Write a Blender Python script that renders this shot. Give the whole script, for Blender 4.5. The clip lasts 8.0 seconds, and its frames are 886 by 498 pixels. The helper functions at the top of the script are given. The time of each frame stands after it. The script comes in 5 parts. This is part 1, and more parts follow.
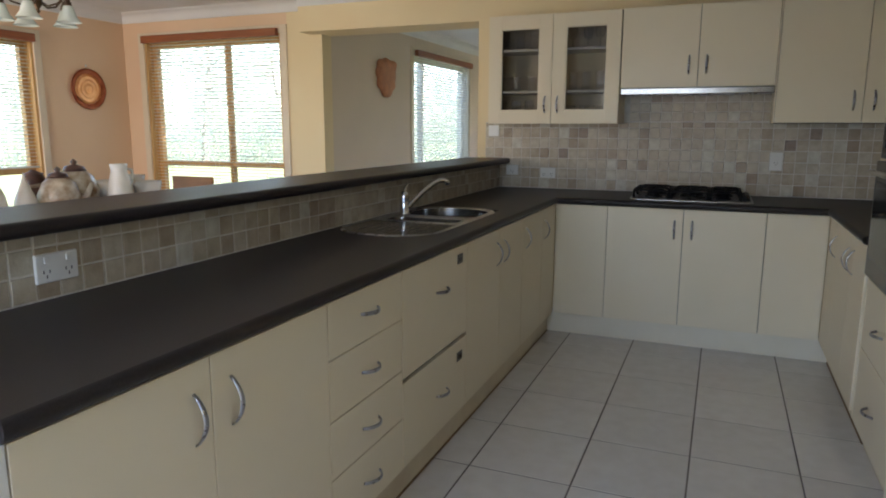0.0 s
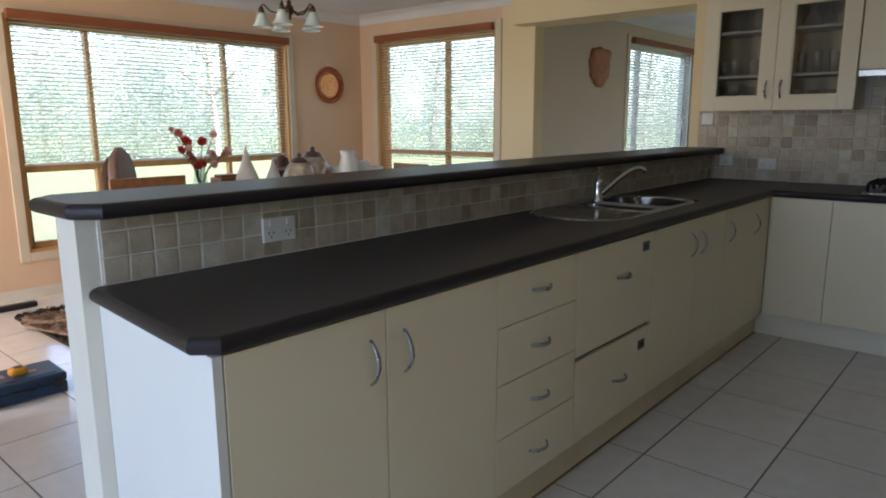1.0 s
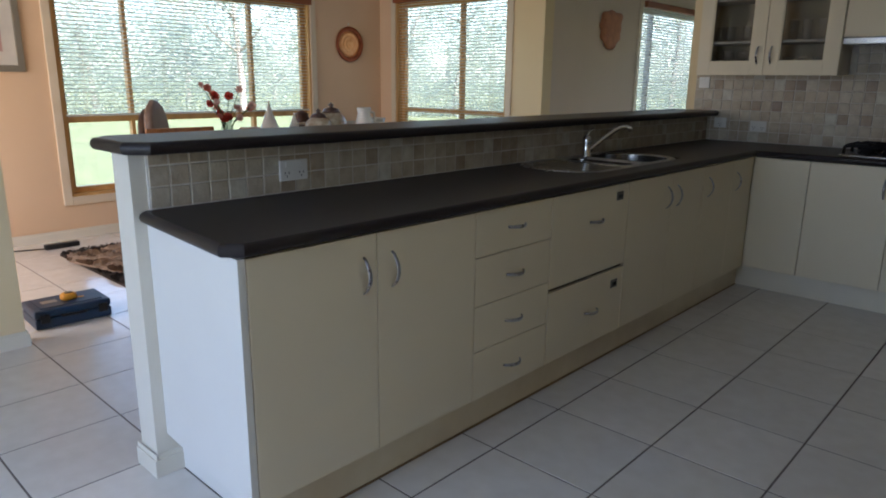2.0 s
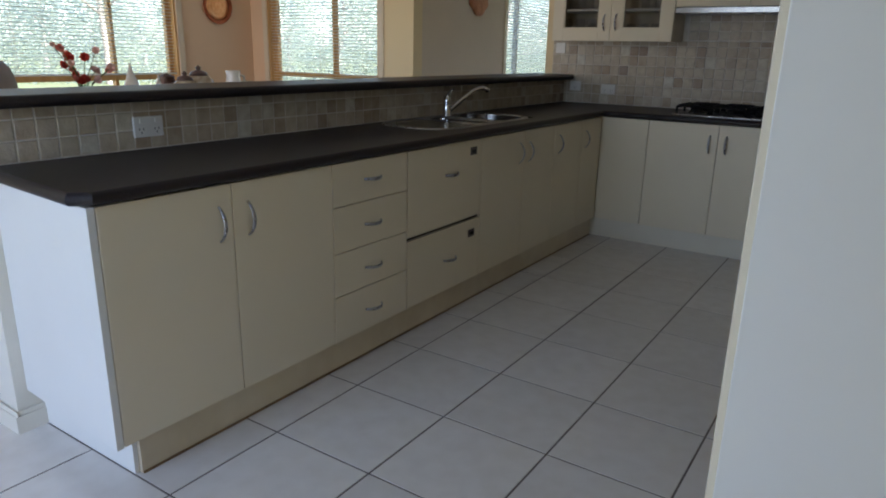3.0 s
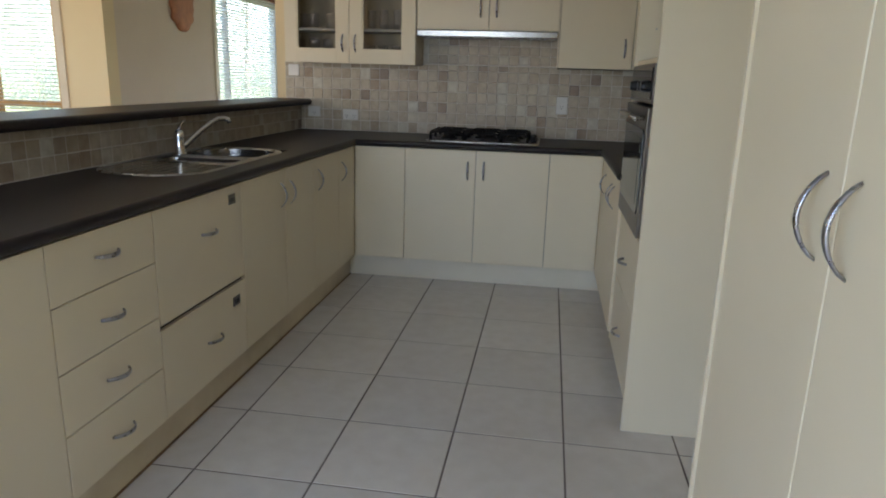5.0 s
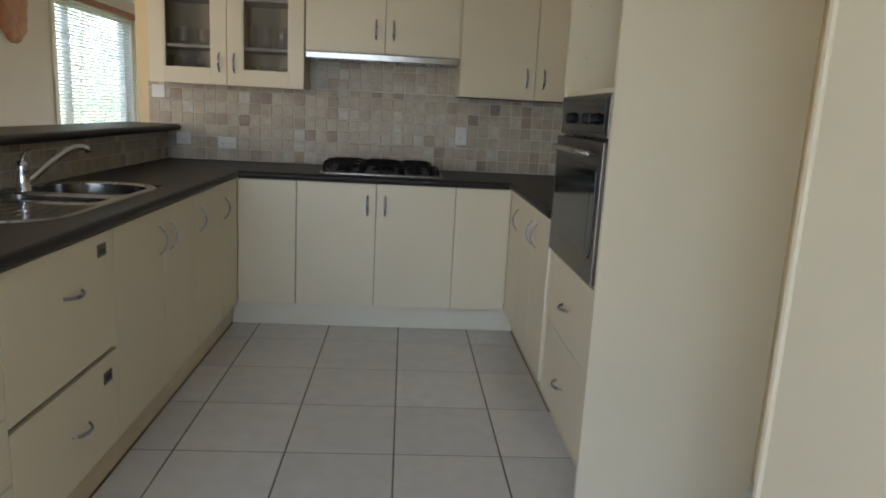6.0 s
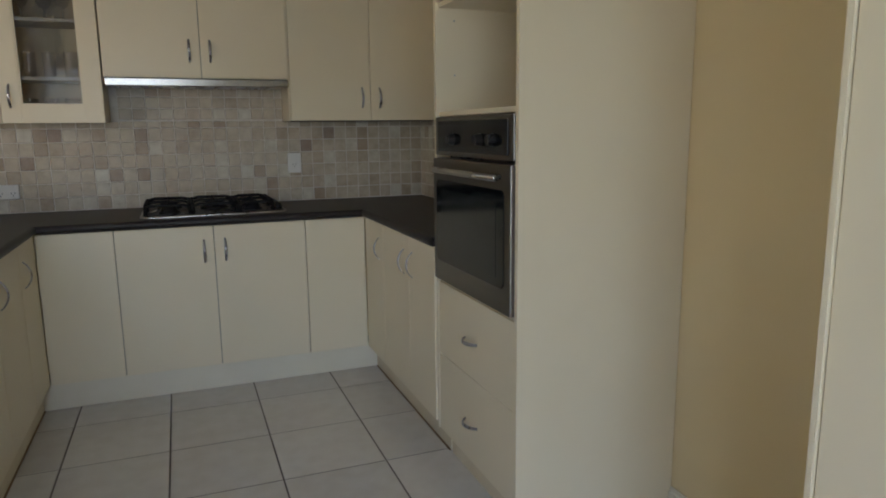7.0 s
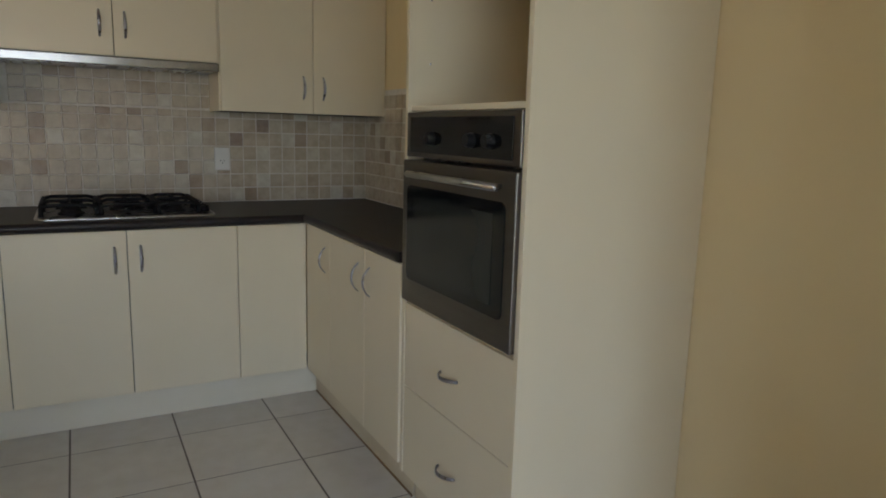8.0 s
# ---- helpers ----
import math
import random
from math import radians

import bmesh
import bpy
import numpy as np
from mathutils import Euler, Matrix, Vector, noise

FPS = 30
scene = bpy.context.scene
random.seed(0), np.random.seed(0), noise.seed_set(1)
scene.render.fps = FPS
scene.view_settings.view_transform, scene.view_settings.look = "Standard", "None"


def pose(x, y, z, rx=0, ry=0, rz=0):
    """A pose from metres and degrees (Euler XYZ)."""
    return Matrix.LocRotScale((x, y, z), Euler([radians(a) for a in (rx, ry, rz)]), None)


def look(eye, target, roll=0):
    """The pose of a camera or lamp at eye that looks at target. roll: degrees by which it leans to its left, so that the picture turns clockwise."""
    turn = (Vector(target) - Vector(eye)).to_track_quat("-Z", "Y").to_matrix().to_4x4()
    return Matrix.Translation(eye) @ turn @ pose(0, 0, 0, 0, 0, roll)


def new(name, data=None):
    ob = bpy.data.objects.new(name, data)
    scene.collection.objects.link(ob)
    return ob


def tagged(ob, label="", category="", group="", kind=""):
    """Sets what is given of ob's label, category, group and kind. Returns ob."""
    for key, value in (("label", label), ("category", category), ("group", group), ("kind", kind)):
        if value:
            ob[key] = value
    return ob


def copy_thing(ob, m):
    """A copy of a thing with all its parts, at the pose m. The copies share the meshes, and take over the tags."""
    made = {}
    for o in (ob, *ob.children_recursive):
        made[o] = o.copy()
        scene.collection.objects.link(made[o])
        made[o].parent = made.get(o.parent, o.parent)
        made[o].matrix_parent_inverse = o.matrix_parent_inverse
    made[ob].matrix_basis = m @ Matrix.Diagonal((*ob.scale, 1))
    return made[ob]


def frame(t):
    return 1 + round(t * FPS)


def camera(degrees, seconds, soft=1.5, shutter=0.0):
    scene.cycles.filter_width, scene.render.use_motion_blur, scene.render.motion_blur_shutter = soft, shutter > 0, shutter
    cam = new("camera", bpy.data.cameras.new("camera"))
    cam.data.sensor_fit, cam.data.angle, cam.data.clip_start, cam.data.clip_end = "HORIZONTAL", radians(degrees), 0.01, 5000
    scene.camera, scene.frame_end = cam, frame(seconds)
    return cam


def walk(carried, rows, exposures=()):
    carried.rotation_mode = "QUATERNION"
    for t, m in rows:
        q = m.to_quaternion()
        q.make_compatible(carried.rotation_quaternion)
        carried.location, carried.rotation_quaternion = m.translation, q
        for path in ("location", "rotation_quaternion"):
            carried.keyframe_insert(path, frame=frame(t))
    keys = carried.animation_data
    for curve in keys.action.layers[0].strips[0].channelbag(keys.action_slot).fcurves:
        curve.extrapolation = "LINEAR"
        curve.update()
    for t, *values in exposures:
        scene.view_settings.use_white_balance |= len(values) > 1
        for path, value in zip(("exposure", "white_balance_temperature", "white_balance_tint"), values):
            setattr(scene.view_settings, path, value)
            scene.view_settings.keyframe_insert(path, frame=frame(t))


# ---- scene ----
cam = camera(66.7, 8.0, soft=1.9)
PATH = [
    (0, (0.08, -0.027, 1.294), (-0.67, 1.794, 0.942), 0.2),
    (0.5, (0.177, 0.0, 1.271), (-0.926, 1.62, 0.872), 0.6),
    (1, (0.246, -0.061, 1.27), (-1.043, 1.423, 0.897), -0.2),
    (2.5, (0.734, -0.31, 1.253), (-0.557, 1.117, 0.71), 1.0),
    (3, (0.795, -0.32, 1.237), (-0.262, 1.281, 0.673), 1.3),
    (3.5, (0.733, -0.342, 1.253), (-0.027, 1.438, 0.751), 0.7),
    (4, (0.575, -0.307, 1.267), (-0.039, 1.532, 0.775), 0.1),
    (4.5, (0.454, -0.109, 1.239), (-0.031, 1.767, 0.744), 0.5),
    (5, (0.311, 0.061, 1.252), (0.025, 1.978, 0.761), 1.7),
    (6.5, (-0.105, 0.561, 1.241), (0.304, 2.486, 0.888), 1.6),
    (7, (-0.239, 0.709, 1.277), (0.474, 2.545, 0.929), -0.6),
    (7.5, (-0.284, 0.9, 1.258), (0.528, 2.694, 0.906), 0.2),
    (8, (-0.271, 1.116, 1.267), (0.674, 2.845, 0.923), 1.6),
]
EXPOSURE = [(0.0, 3.2, 6200, 19.5), (0.5, 3.1, 6150, 19.5), (1.0, 2.7, 6000, 19), (2.5, 2.45, 5900, 19), (3.5, 2.75, 6000, 19.5), (4.5, 3.15, 6200, 19), (6.5, 3.4, 6350, 18), (7.5, 3.05, 6450, 18), (8.0, 3.25, 6500, 18)]
walk(cam, [(t, look(eye, target, roll)) for t, eye, target, roll in PATH], EXPOSURE)

# world, sun, exposure
SKY, SUN = 0.15, 5.0
world = bpy.data.worlds.new("world")
scene.world = world
world.use_nodes = True
wn = world.node_tree.nodes
sky = wn.new("ShaderNodeTexSky")
sky.sky_type, sky.sun_disc = "NISHITA", False
sky.sun_elevation, sky.sun_rotation = radians(42), radians(87)
sky.air_density, sky.dust_density = 1.0, 1.5
wn["Background"].inputs["Strength"].default_value = SKY
world.node_tree.links.new(sky.outputs[0], wn["Background"].inputs["Color"])
sun = new("sun", bpy.data.lights.new("sun", "SUN"))
sun.data.energy, sun.data.angle, sun.data.color = SUN, radians(12), (1, 0.95, 0.86)
sun.matrix_world = look((10, 0.5, 9), (0, 0, 0))
# daylight that falls through the glass door behind the walker
door_light = new("door_light", bpy.data.lights.new("door_light", "AREA"))
door_light.data.shape, door_light.data.size, door_light.data.size_y = "RECTANGLE", 1.5, 1.9
door_light.data.energy, door_light.data.color = 2.8, (0.58, 0.71, 1.0)
door_light.matrix_world = look((-0.9, -1.22, 1.1), (-0.75, 3, 0.45))

# fill lamp added to brighten the dining walls, set in an unseen window
dining_fill_light = new("dining_fill_light", bpy.data.lights.new("dining_fill_light", "AREA"))
dining_fill_light.data.shape, dining_fill_light.data.size, dining_fill_light.data.size_y = "RECTANGLE", 1.4, 1.5
dining_fill_light.data.energy, dining_fill_light.data.color = 8, (1.0, 0.94, 0.86)
dining_fill_light.matrix_world = look((-4.0, -1.22, 1.25), (-4.2, 3, 1.3))

# materials
def rgb(c):
    return (c[0], c[1], c[2], 1)


def material(name, c, rough=0.5, metal=0.0, c2=None, scale=8.0, detail=4.0, bump=0.0, bump_scale=60.0, spec=0.5, vary=0.0, coat=0.0,
             stretch=(1, 1, 1), stain=0.0):
    m = bpy.data.materials.new(name)
    m.use_nodes = True
    nt = m.node_tree
    b = nt.nodes["Principled BSDF"]
    b.inputs["Roughness"].default_value = rough
    b.inputs["Metallic"].default_value = metal
    b.inputs["Specular IOR Level"].default_value = spec
    b.inputs["Coat Weight"].default_value = coat
    b.inputs["Base Color"].default_value = rgb(c)
    tc = nt.nodes.new("ShaderNodeNewGeometry")
    mp = nt.nodes.new("ShaderNodeMapping")
    mp.inputs["Scale"].default_value = stretch
    nt.links.new(tc.outputs["Position"], mp.inputs[0])
    n1 = nt.nodes.new("ShaderNodeTexNoise")
    n1.inputs["Scale"].default_value, n1.inputs["Detail"].default_value = scale, detail
    nt.links.new(mp.outputs[0], n1.inputs["Vector"])
    ramp = nt.nodes.new("ShaderNodeValToRGB")
    d = c2 or tuple(v * 0.9 for v in c)
    ramp.color_ramp.elements[0].position, ramp.color_ramp.elements[1].position = 0.3, 0.7
    ramp.color_ramp.elements[0].color, ramp.color_ramp.elements[1].color = rgb(d), rgb(c)
    nt.links.new(n1.outputs[0], ramp.inputs[0])
    last = ramp.outputs[0]
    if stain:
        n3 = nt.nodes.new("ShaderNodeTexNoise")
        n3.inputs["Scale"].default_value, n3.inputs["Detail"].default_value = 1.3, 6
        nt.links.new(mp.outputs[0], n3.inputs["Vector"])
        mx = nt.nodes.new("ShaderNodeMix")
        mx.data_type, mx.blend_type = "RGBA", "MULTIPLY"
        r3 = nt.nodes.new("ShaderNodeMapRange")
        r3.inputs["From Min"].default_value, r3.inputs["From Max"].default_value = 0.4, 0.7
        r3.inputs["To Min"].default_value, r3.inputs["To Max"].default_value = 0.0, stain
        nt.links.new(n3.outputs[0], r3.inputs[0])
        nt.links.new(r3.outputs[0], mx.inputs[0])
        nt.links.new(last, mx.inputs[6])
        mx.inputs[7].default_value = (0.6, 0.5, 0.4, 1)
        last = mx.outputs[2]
    if vary:
        oi = nt.nodes.new("ShaderNodeObjectInfo")
        hs = nt.nodes.new("ShaderNodeHueSaturation")
        mr = nt.nodes.new("ShaderNodeMapRange")
        mr.inputs["To Min"].default_value, mr.inputs["To Max"].default_value = 1 - vary, 1 + vary
        nt.links.new(oi.outputs["Random"], mr.inputs[0])
        nt.links.new(mr.outputs[0], hs.inputs["Value"])
        nt.links.new(last, hs.inputs["Color"])
        last = hs.outputs[0]
    nt.links.new(last, b.inputs["Base Color"])
    rr = nt.nodes.new("ShaderNodeMapRange")
    rr.inputs["To Min"].default_value, rr.inputs["To Max"].default_value = rough * 0.85, min(1, rough * 1.15)
    nt.links.new(n1.outputs[0], rr.inputs[0])
    nt.links.new(rr.outputs[0], b.inputs["Roughness"])
    if bump:
        n2 = nt.nodes.new("ShaderNodeTexNoise")
        n2.inputs["Scale"].default_value, n2.inputs["Detail"].default_value = bump_scale, 5
        nt.links.new(mp.outputs[0], n2.inputs["Vector"])
        bp = nt.nodes.new("ShaderNodeBump")
        bp.inputs["Strength"].default_value, bp.inputs["Distance"].default_value = bump, 0.01
        nt.links.new(n2.outputs[0], bp.inputs["Height"])
        nt.links.new(bp.outputs[0], b.inputs["Normal"])
    return m


def travertine(name):
    """Tumbled stone squares, each of its own shade."""
    m = material(name, (0.5, 0.43, 0.34), 0.40, scale=22, bump=0.25, bump_scale=70, detail=6)
    nt = m.node_tree
    b = nt.nodes["Principled BSDF"]
    oi = nt.nodes.new("ShaderNodeObjectInfo")
    ramp = nt.nodes.new("ShaderNodeValToRGB")
    cr = ramp.color_ramp
    stops = ((0.0, (0.37, 0.285, 0.20)), (0.10, (0.45, 0.365, 0.26)), (0.25, (0.52, 0.445, 0.33)), (0.5, (0.56, 0.495, 0.375)),
             (0.74, (0.50, 0.415, 0.305)), (0.92, (0.60, 0.555, 0.445)), (1.0, (0.63, 0.605, 0.51)))
    cr.elements[0].color, cr.elements[1].color = rgb(stops[0][1]), rgb(stops[-1][1])
    for p, c in stops[1:-1]:
        cr.elements.new(p).color = rgb(c)
    nt.links.new(oi.outputs["Random"], ramp.inputs[0])
    mx = nt.nodes.new("ShaderNodeMix")
    mx.data_type, mx.blend_type = "RGBA", "MULTIPLY"
    mx.inputs[0].default_value = 1.0
    noise_tex = [n for n in nt.nodes if n.bl_idname == "ShaderNodeTexNoise"][0]
    sh = nt.nodes.new("ShaderNodeValToRGB")
    sh.color_ramp.elements[0].position, sh.color_ramp.elements[1].position = 0.3, 0.65
    sh.color_ramp.elements[0].color, sh.color_ramp.elements[1].color = (0.78, 0.74, 0.70, 1), (1, 1, 1, 1)
    nt.links.new(noise_tex.outputs[0], sh.inputs[0])
    nt.links.new(ramp.outputs[0], mx.inputs[6])
    nt.links.new(sh.outputs[0], mx.inputs[7])
    nt.links.new(mx.outputs[2], b.inputs["Base Color"])
    return m


def glass(name, tint=(1, 1, 1), rough=0.0, sheen=0.025):
    """Thin clear glass: see-through with a mirror sheen at grazing angles."""
    m = bpy.data.materials.new(name)
    m.use_nodes = True
    nt = m.node_tree
    out = nt.nodes["Material Output"]
    tr, gl, mix, fr = (nt.nodes.new(k) for k in ("ShaderNodeBsdfTransparent", "ShaderNodeBsdfGlossy", "ShaderNodeMixShader", "ShaderNodeLayerWeight"))
    pw, ma = nt.nodes.new("ShaderNodeMath"), nt.nodes.new("ShaderNodeMath")
    pw.operation, ma.operation = "POWER", "MULTIPLY_ADD"
    pw.inputs[1].default_value, ma.inputs[1].default_value, ma.inputs[2].default_value = 5.0, 0.85, sheen
    tr.inputs[0].default_value = rgb(tint)
    gl.inputs["Roughness"].default_value = rough
    nt.links.new(fr.outputs["Facing"], pw.inputs[0])
    nt.links.new(pw.outputs[0], ma.inputs[0])
    nt.links.new(ma.outputs[0], mix.inputs[0])
    nt.links.new(tr.outputs[0], mix.inputs[1])
    nt.links.new(gl.outputs[0], mix.inputs[2])
    nt.links.new(mix.outputs[0], out.inputs[0])
    return m


M_CREAM = material("cream_laminate", (0.81, 0.705, 0.515), 0.36, c2=(0.785, 0.68, 0.49), scale=3, bump=0.03, bump_scale=240, stain=0.05)
# lit copy of the cream laminate: south daylight paled into its colour
M_LITEND = material("lit_end_laminate", (0.80, 0.775, 0.71), 0.38, c2=(0.77, 0.745, 0.68), scale=3, bump=0.02, bump_scale=240, stain=0.06)
M_EDGE = material("white_edging", (0.82, 0.80, 0.74), 0.4, scale=5)
# one kickboard laminate in two copies: shade browned in, south light paled in
M_DIMKICK = material("shaded_kick_laminate", (0.76, 0.655, 0.47), 0.45, c2=(0.67, 0.555, 0.375), scale=6, stain=0.3)
M_LITKICK = material("lit_kick_laminate", (0.80, 0.73, 0.59), 0.45, c2=(0.77, 0.70, 0.55), scale=6, stain=0.12)
M_COUNTER = material("brown_laminate", (0.032, 0.025, 0.024), 0.40, c2=(0.022, 0.017, 0.016), scale=260, detail=3, bump=0.02, bump_scale=300, spec=0.28)
M_FLOOR = material("floor_tile_glaze", (0.79, 0.745, 0.68), 0.20, c2=(0.73, 0.68, 0.61), scale=14, detail=7, bump=0.03, bump_scale=25, vary=0.04, stain=0.12, spec=0.6)
M_GROUT = material("floor_grout", (0.20, 0.17, 0.145), 0.9, c2=(0.13, 0.105, 0.09), scale=9, bump=0.2, bump_scale=200)
M_STONE = travertine("travertine")
M_DSTONE = material("dark_travertine", (0.33, 0.26, 0.20), 0.55, c2=(0.26, 0.19, 0.145), scale=40, bump=0.25, bump_scale=70)
M_WGROUT = material("wall_grout", (0.74, 0.70, 0.63), 0.85, c2=(0.62, 0.58, 0.51), scale=40, bump=0.15, bump_scale=200)
M_WALL = material("cream_wall_paint", (0.82, 0.67, 0.415), 0.75, c2=(0.805, 0.64, 0.375), scale=2, bump=0.04, bump_scale=180, stain=0.04)
M_PEACH = material("peach_wall_paint", (0.80, 0.57, 0.37), 0.75, c2=(0.775, 0.545, 0.345), scale=2, bump=0.04, bump_scale=180, stain=0.04)
M_DUSK = material("taupe_wall_paint", (0.73, 0.605, 0.475), 0.8, c2=(0.70, 0.575, 0.445), scale=2, bump=0.04, bump_scale=180)
M_CEIL = material("ceiling_paint", (0.82, 0.80, 0.76), 0.8, scale=2, bump=0.03, bump_scale=160)
M_TRIM = material("trim_paint", (0.80, 0.745, 0.63), 0.45, c2=(0.76, 0.70, 0.58), scale=6, bump=0.02)
M_CASING = material("casing_paint", (0.76, 0.64, 0.48), 0.45, c2=(0.72, 0.60, 0.44), scale=6)
M_PINE = material("pine_frame", (0.66, 0.39, 0.14), 0.45, c2=(0.54, 0.29, 0.09), scale=14, stretch=(1, 1, 0.15), bump=0.05)
M_VALANCE = material("red_timber_valance", (0.36, 0.12, 0.045), 0.4, c2=(0.25, 0.075, 0.03), scale=20, stretch=(0.2, 0.2, 4))
M_SLAT = material("blind_slat", (0.82, 0.79, 0.72), 0.45, c2=(0.78, 0.74, 0.66), scale=10)
slt = M_SLAT.node_tree
tl, lm = slt.nodes.new("ShaderNodeBsdfTranslucent"), slt.nodes.new("ShaderNodeMixShader")
tl.inputs[0].default_value, lm.inputs[0].default_value = (0.85, 0.83, 0.78, 1), 0.45
slt.links.new(slt.nodes["Principled BSDF"].outputs[0], lm.inputs[1])
slt.links.new(tl.outputs[0], lm.inputs[2])
slt.links.new(lm.outputs[0], slt.nodes["Material Output"].inputs[0])
M_CORD = material("blind_cord", (0.72, 0.62, 0.48), 0.8)
M_CHROME = material("chrome", (0.74, 0.74, 0.75), 0.12, 1.0, scale=30)
M_SATIN = material("satin_nickel", (0.42, 0.42, 0.45), 0.28, 1.0, scale=60)
M_STEEL = material("brushed_steel", (0.50, 0.49, 0.47), 0.28, 1.0, c2=(0.42, 0.41, 0.39), scale=40, stretch=(1, 0.1, 1))
# darker copy of the steel: bowl shade and dull reflections put into colour
M_DIMSTEEL = material("dimmed_steel", (0.33, 0.32, 0.305), 0.20, 1.0, c2=(0.27, 0.26, 0.25), scale=40)
M_DSTEEL = material("dark_stainless", (0.17, 0.152, 0.135), 0.34, 1.0, c2=(0.145, 0.13, 0.115), scale=50, stretch=(1, 0.1, 1))
M_BLACK = material("black_enamel", (0.011, 0.011, 0.012), 0.28, scale=20, spec=0.35)
M_IRON = material("cast_iron", (0.011, 0.011, 0.011), 0.65, scale=50, bump=0.2, bump_scale=250, spec=0.25)
M_OVGLASS = material("oven_glass", (0.008, 0.009, 0.009), 0.08, scale=4, spec=0.28)
M_GREYGLASS = material("oven_inner_window", (0.022, 0.024, 0.022), 0.12, scale=5, spec=0.28)
M_PLASTIC = material("white_plastic", (0.80, 0.79, 0.75), 0.35, scale=6)
M_FOOTLINE = material("brown_foot_line", (0.30, 0.19, 0.09), 0.7, c2=(0.19, 0.11, 0.05), scale=25, bump=0.2)
M_HOLE = material("dark_slot", (0.03, 0.03, 0.03), 0.7)
# carcass colour darkened so the gaps between fronts hold painted shade
M_GAPSHADE = material("gap_shade_carcass", (0.10, 0.085, 0.06), 0.8)
M_COPPER = material("copper", (0.98, 0.55, 0.27), 0.38, 1.0, c2=(0.86, 0.38, 0.14), scale=22, bump=0.25, bump_scale=40)
M_COPPERRIM = material("dark_copper", (0.42, 0.13, 0.06), 0.36, 1.0, c2=(0.26, 0.07, 0.03), scale=18, bump=0.2, bump_scale=40)
M_TERRA = material("carved_timber", (0.55, 0.23, 0.10), 0.6, c2=(0.40, 0.15, 0.065), scale=16, bump=0.6, bump_scale=30)
M_WOOD = material("oiled_timber", (0.36, 0.14, 0.045), 0.4, c2=(0.24, 0.085, 0.03), scale=12, stretch=(0.3, 2, 2), bump=0.05)
M_DKWOOD = material("dark_stained_timber", (0.07, 0.035, 0.02), 0.4, c2=(0.04, 0.02, 0.012), scale=14)
# paler copy of the upholstery: light on the backrest front put into colour
M_LITPAD = material("lit_upholstery", (0.21, 0.135, 0.10), 0.6, c2=(0.16, 0.10, 0.07), scale=10, bump=0.15, bump_scale=90)
M_LEATHER = material("brown_upholstery", (0.075, 0.035, 0.022), 0.5, c2=(0.05, 0.022, 0.014), scale=10, bump=0.15, bump_scale=90)
M_CERAM = material("white_ceramic", (0.74, 0.72, 0.66), 0.2, c2=(0.64, 0.60, 0.52), scale=8)
M_CERAM2 = material("painted_ceramic", (0.62, 0.57, 0.46), 0.25, c2=(0.22, 0.13, 0.06), scale=13)
M_BRCERAM = material("brown_ceramic", (0.11, 0.05, 0.03), 0.3, c2=(0.05, 0.025, 0.02), scale=20)
M_PETAL = material("pink_petal", (0.64, 0.24, 0.19), 0.6, c2=(0.50, 0.11, 0.07), scale=30)
M_PETALR = material("red_petal", (0.48, 0.05, 0.03), 0.6, c2=(0.30, 0.02, 0.02), scale=30)
M_PETALW = material("pale_petal", (0.72, 0.52, 0.46), 0.6, c2=(0.62, 0.32, 0.27), scale=30)
for pm, pc in ((M_PETALW, (0.8, 0.62, 0.55, 1)), (M_PETAL, (0.75, 0.36, 0.30, 1)), (M_PETALR, (0.65, 0.10, 0.06, 1))):
    pt = pm.node_tree
    tl, lm = pt.nodes.new("ShaderNodeBsdfTranslucent"), pt.nodes.new("ShaderNodeMixShader")
    tl.inputs[0].default_value, lm.inputs[0].default_value = pc, 0.5
    pt.links.new(pt.nodes["Principled BSDF"].outputs[0], lm.inputs[1])
    pt.links.new(tl.outputs[0], lm.inputs[2])
    pt.links.new(lm.outputs[0], pt.nodes["Material Output"].inputs[0])
M_STEM = material("flower_stem", (0.10, 0.13, 0.05), 0.6, scale=30)
M_BRONZE = material("aged_bronze", (0.12, 0.085, 0.055), 0.4, 1.0, scale=30)
M_OPAL = material("opal_glass_shade", (0.74, 0.80, 0.74), 0.25, c2=(0.66, 0.74, 0.68), scale=12)
M_BLUE = material("blue_plastic", (0.008, 0.032, 0.075), 0.45, c2=(0.006, 0.024, 0.055), scale=12, bump=0.05)
M_YELLOW = material("yellow_plastic", (0.62, 0.27, 0.01), 0.45, scale=12)
M_RUGD = material("dark_rug_pile", (0.055, 0.038, 0.027), 0.95, c2=(0.025, 0.017, 0.013), scale=60, bump=1.0, bump_scale=120)
M_RUGL = material("tan_rug_pile", (0.50, 0.37, 0.27), 0.95, c2=(0.32, 0.21, 0.14), scale=50, bump=1.0, bump_scale=120)
M_CABLE = material("black_cable", (0.015, 0.015, 0.015), 0.5)
M_PRINT = material("framed_print", (0.55, 0.40, 0.36), 0.5, c2=(0.32, 0.06, 0.07), scale=3)
M_MAT = material("print_mount", (0.66, 0.62, 0.56), 0.7)
M_FRAME = material("silver_frame", (0.30, 0.27, 0.22), 0.4, 0.4)
M_GRASS = material("grass", (0.12, 0.14, 0.06), 0.9, c2=(0.07, 0.085, 0.035), scale=3, detail=8, bump=0.6, bump_scale=20)
# leaf colour and translucency paled to stand in for bright distant haze
M_HAZELEAF = material("haze_paled_leaf", (0.26, 0.285, 0.235), 0.55, c2=(0.21, 0.24, 0.19), scale=1.5)
lt = M_HAZELEAF.node_tree
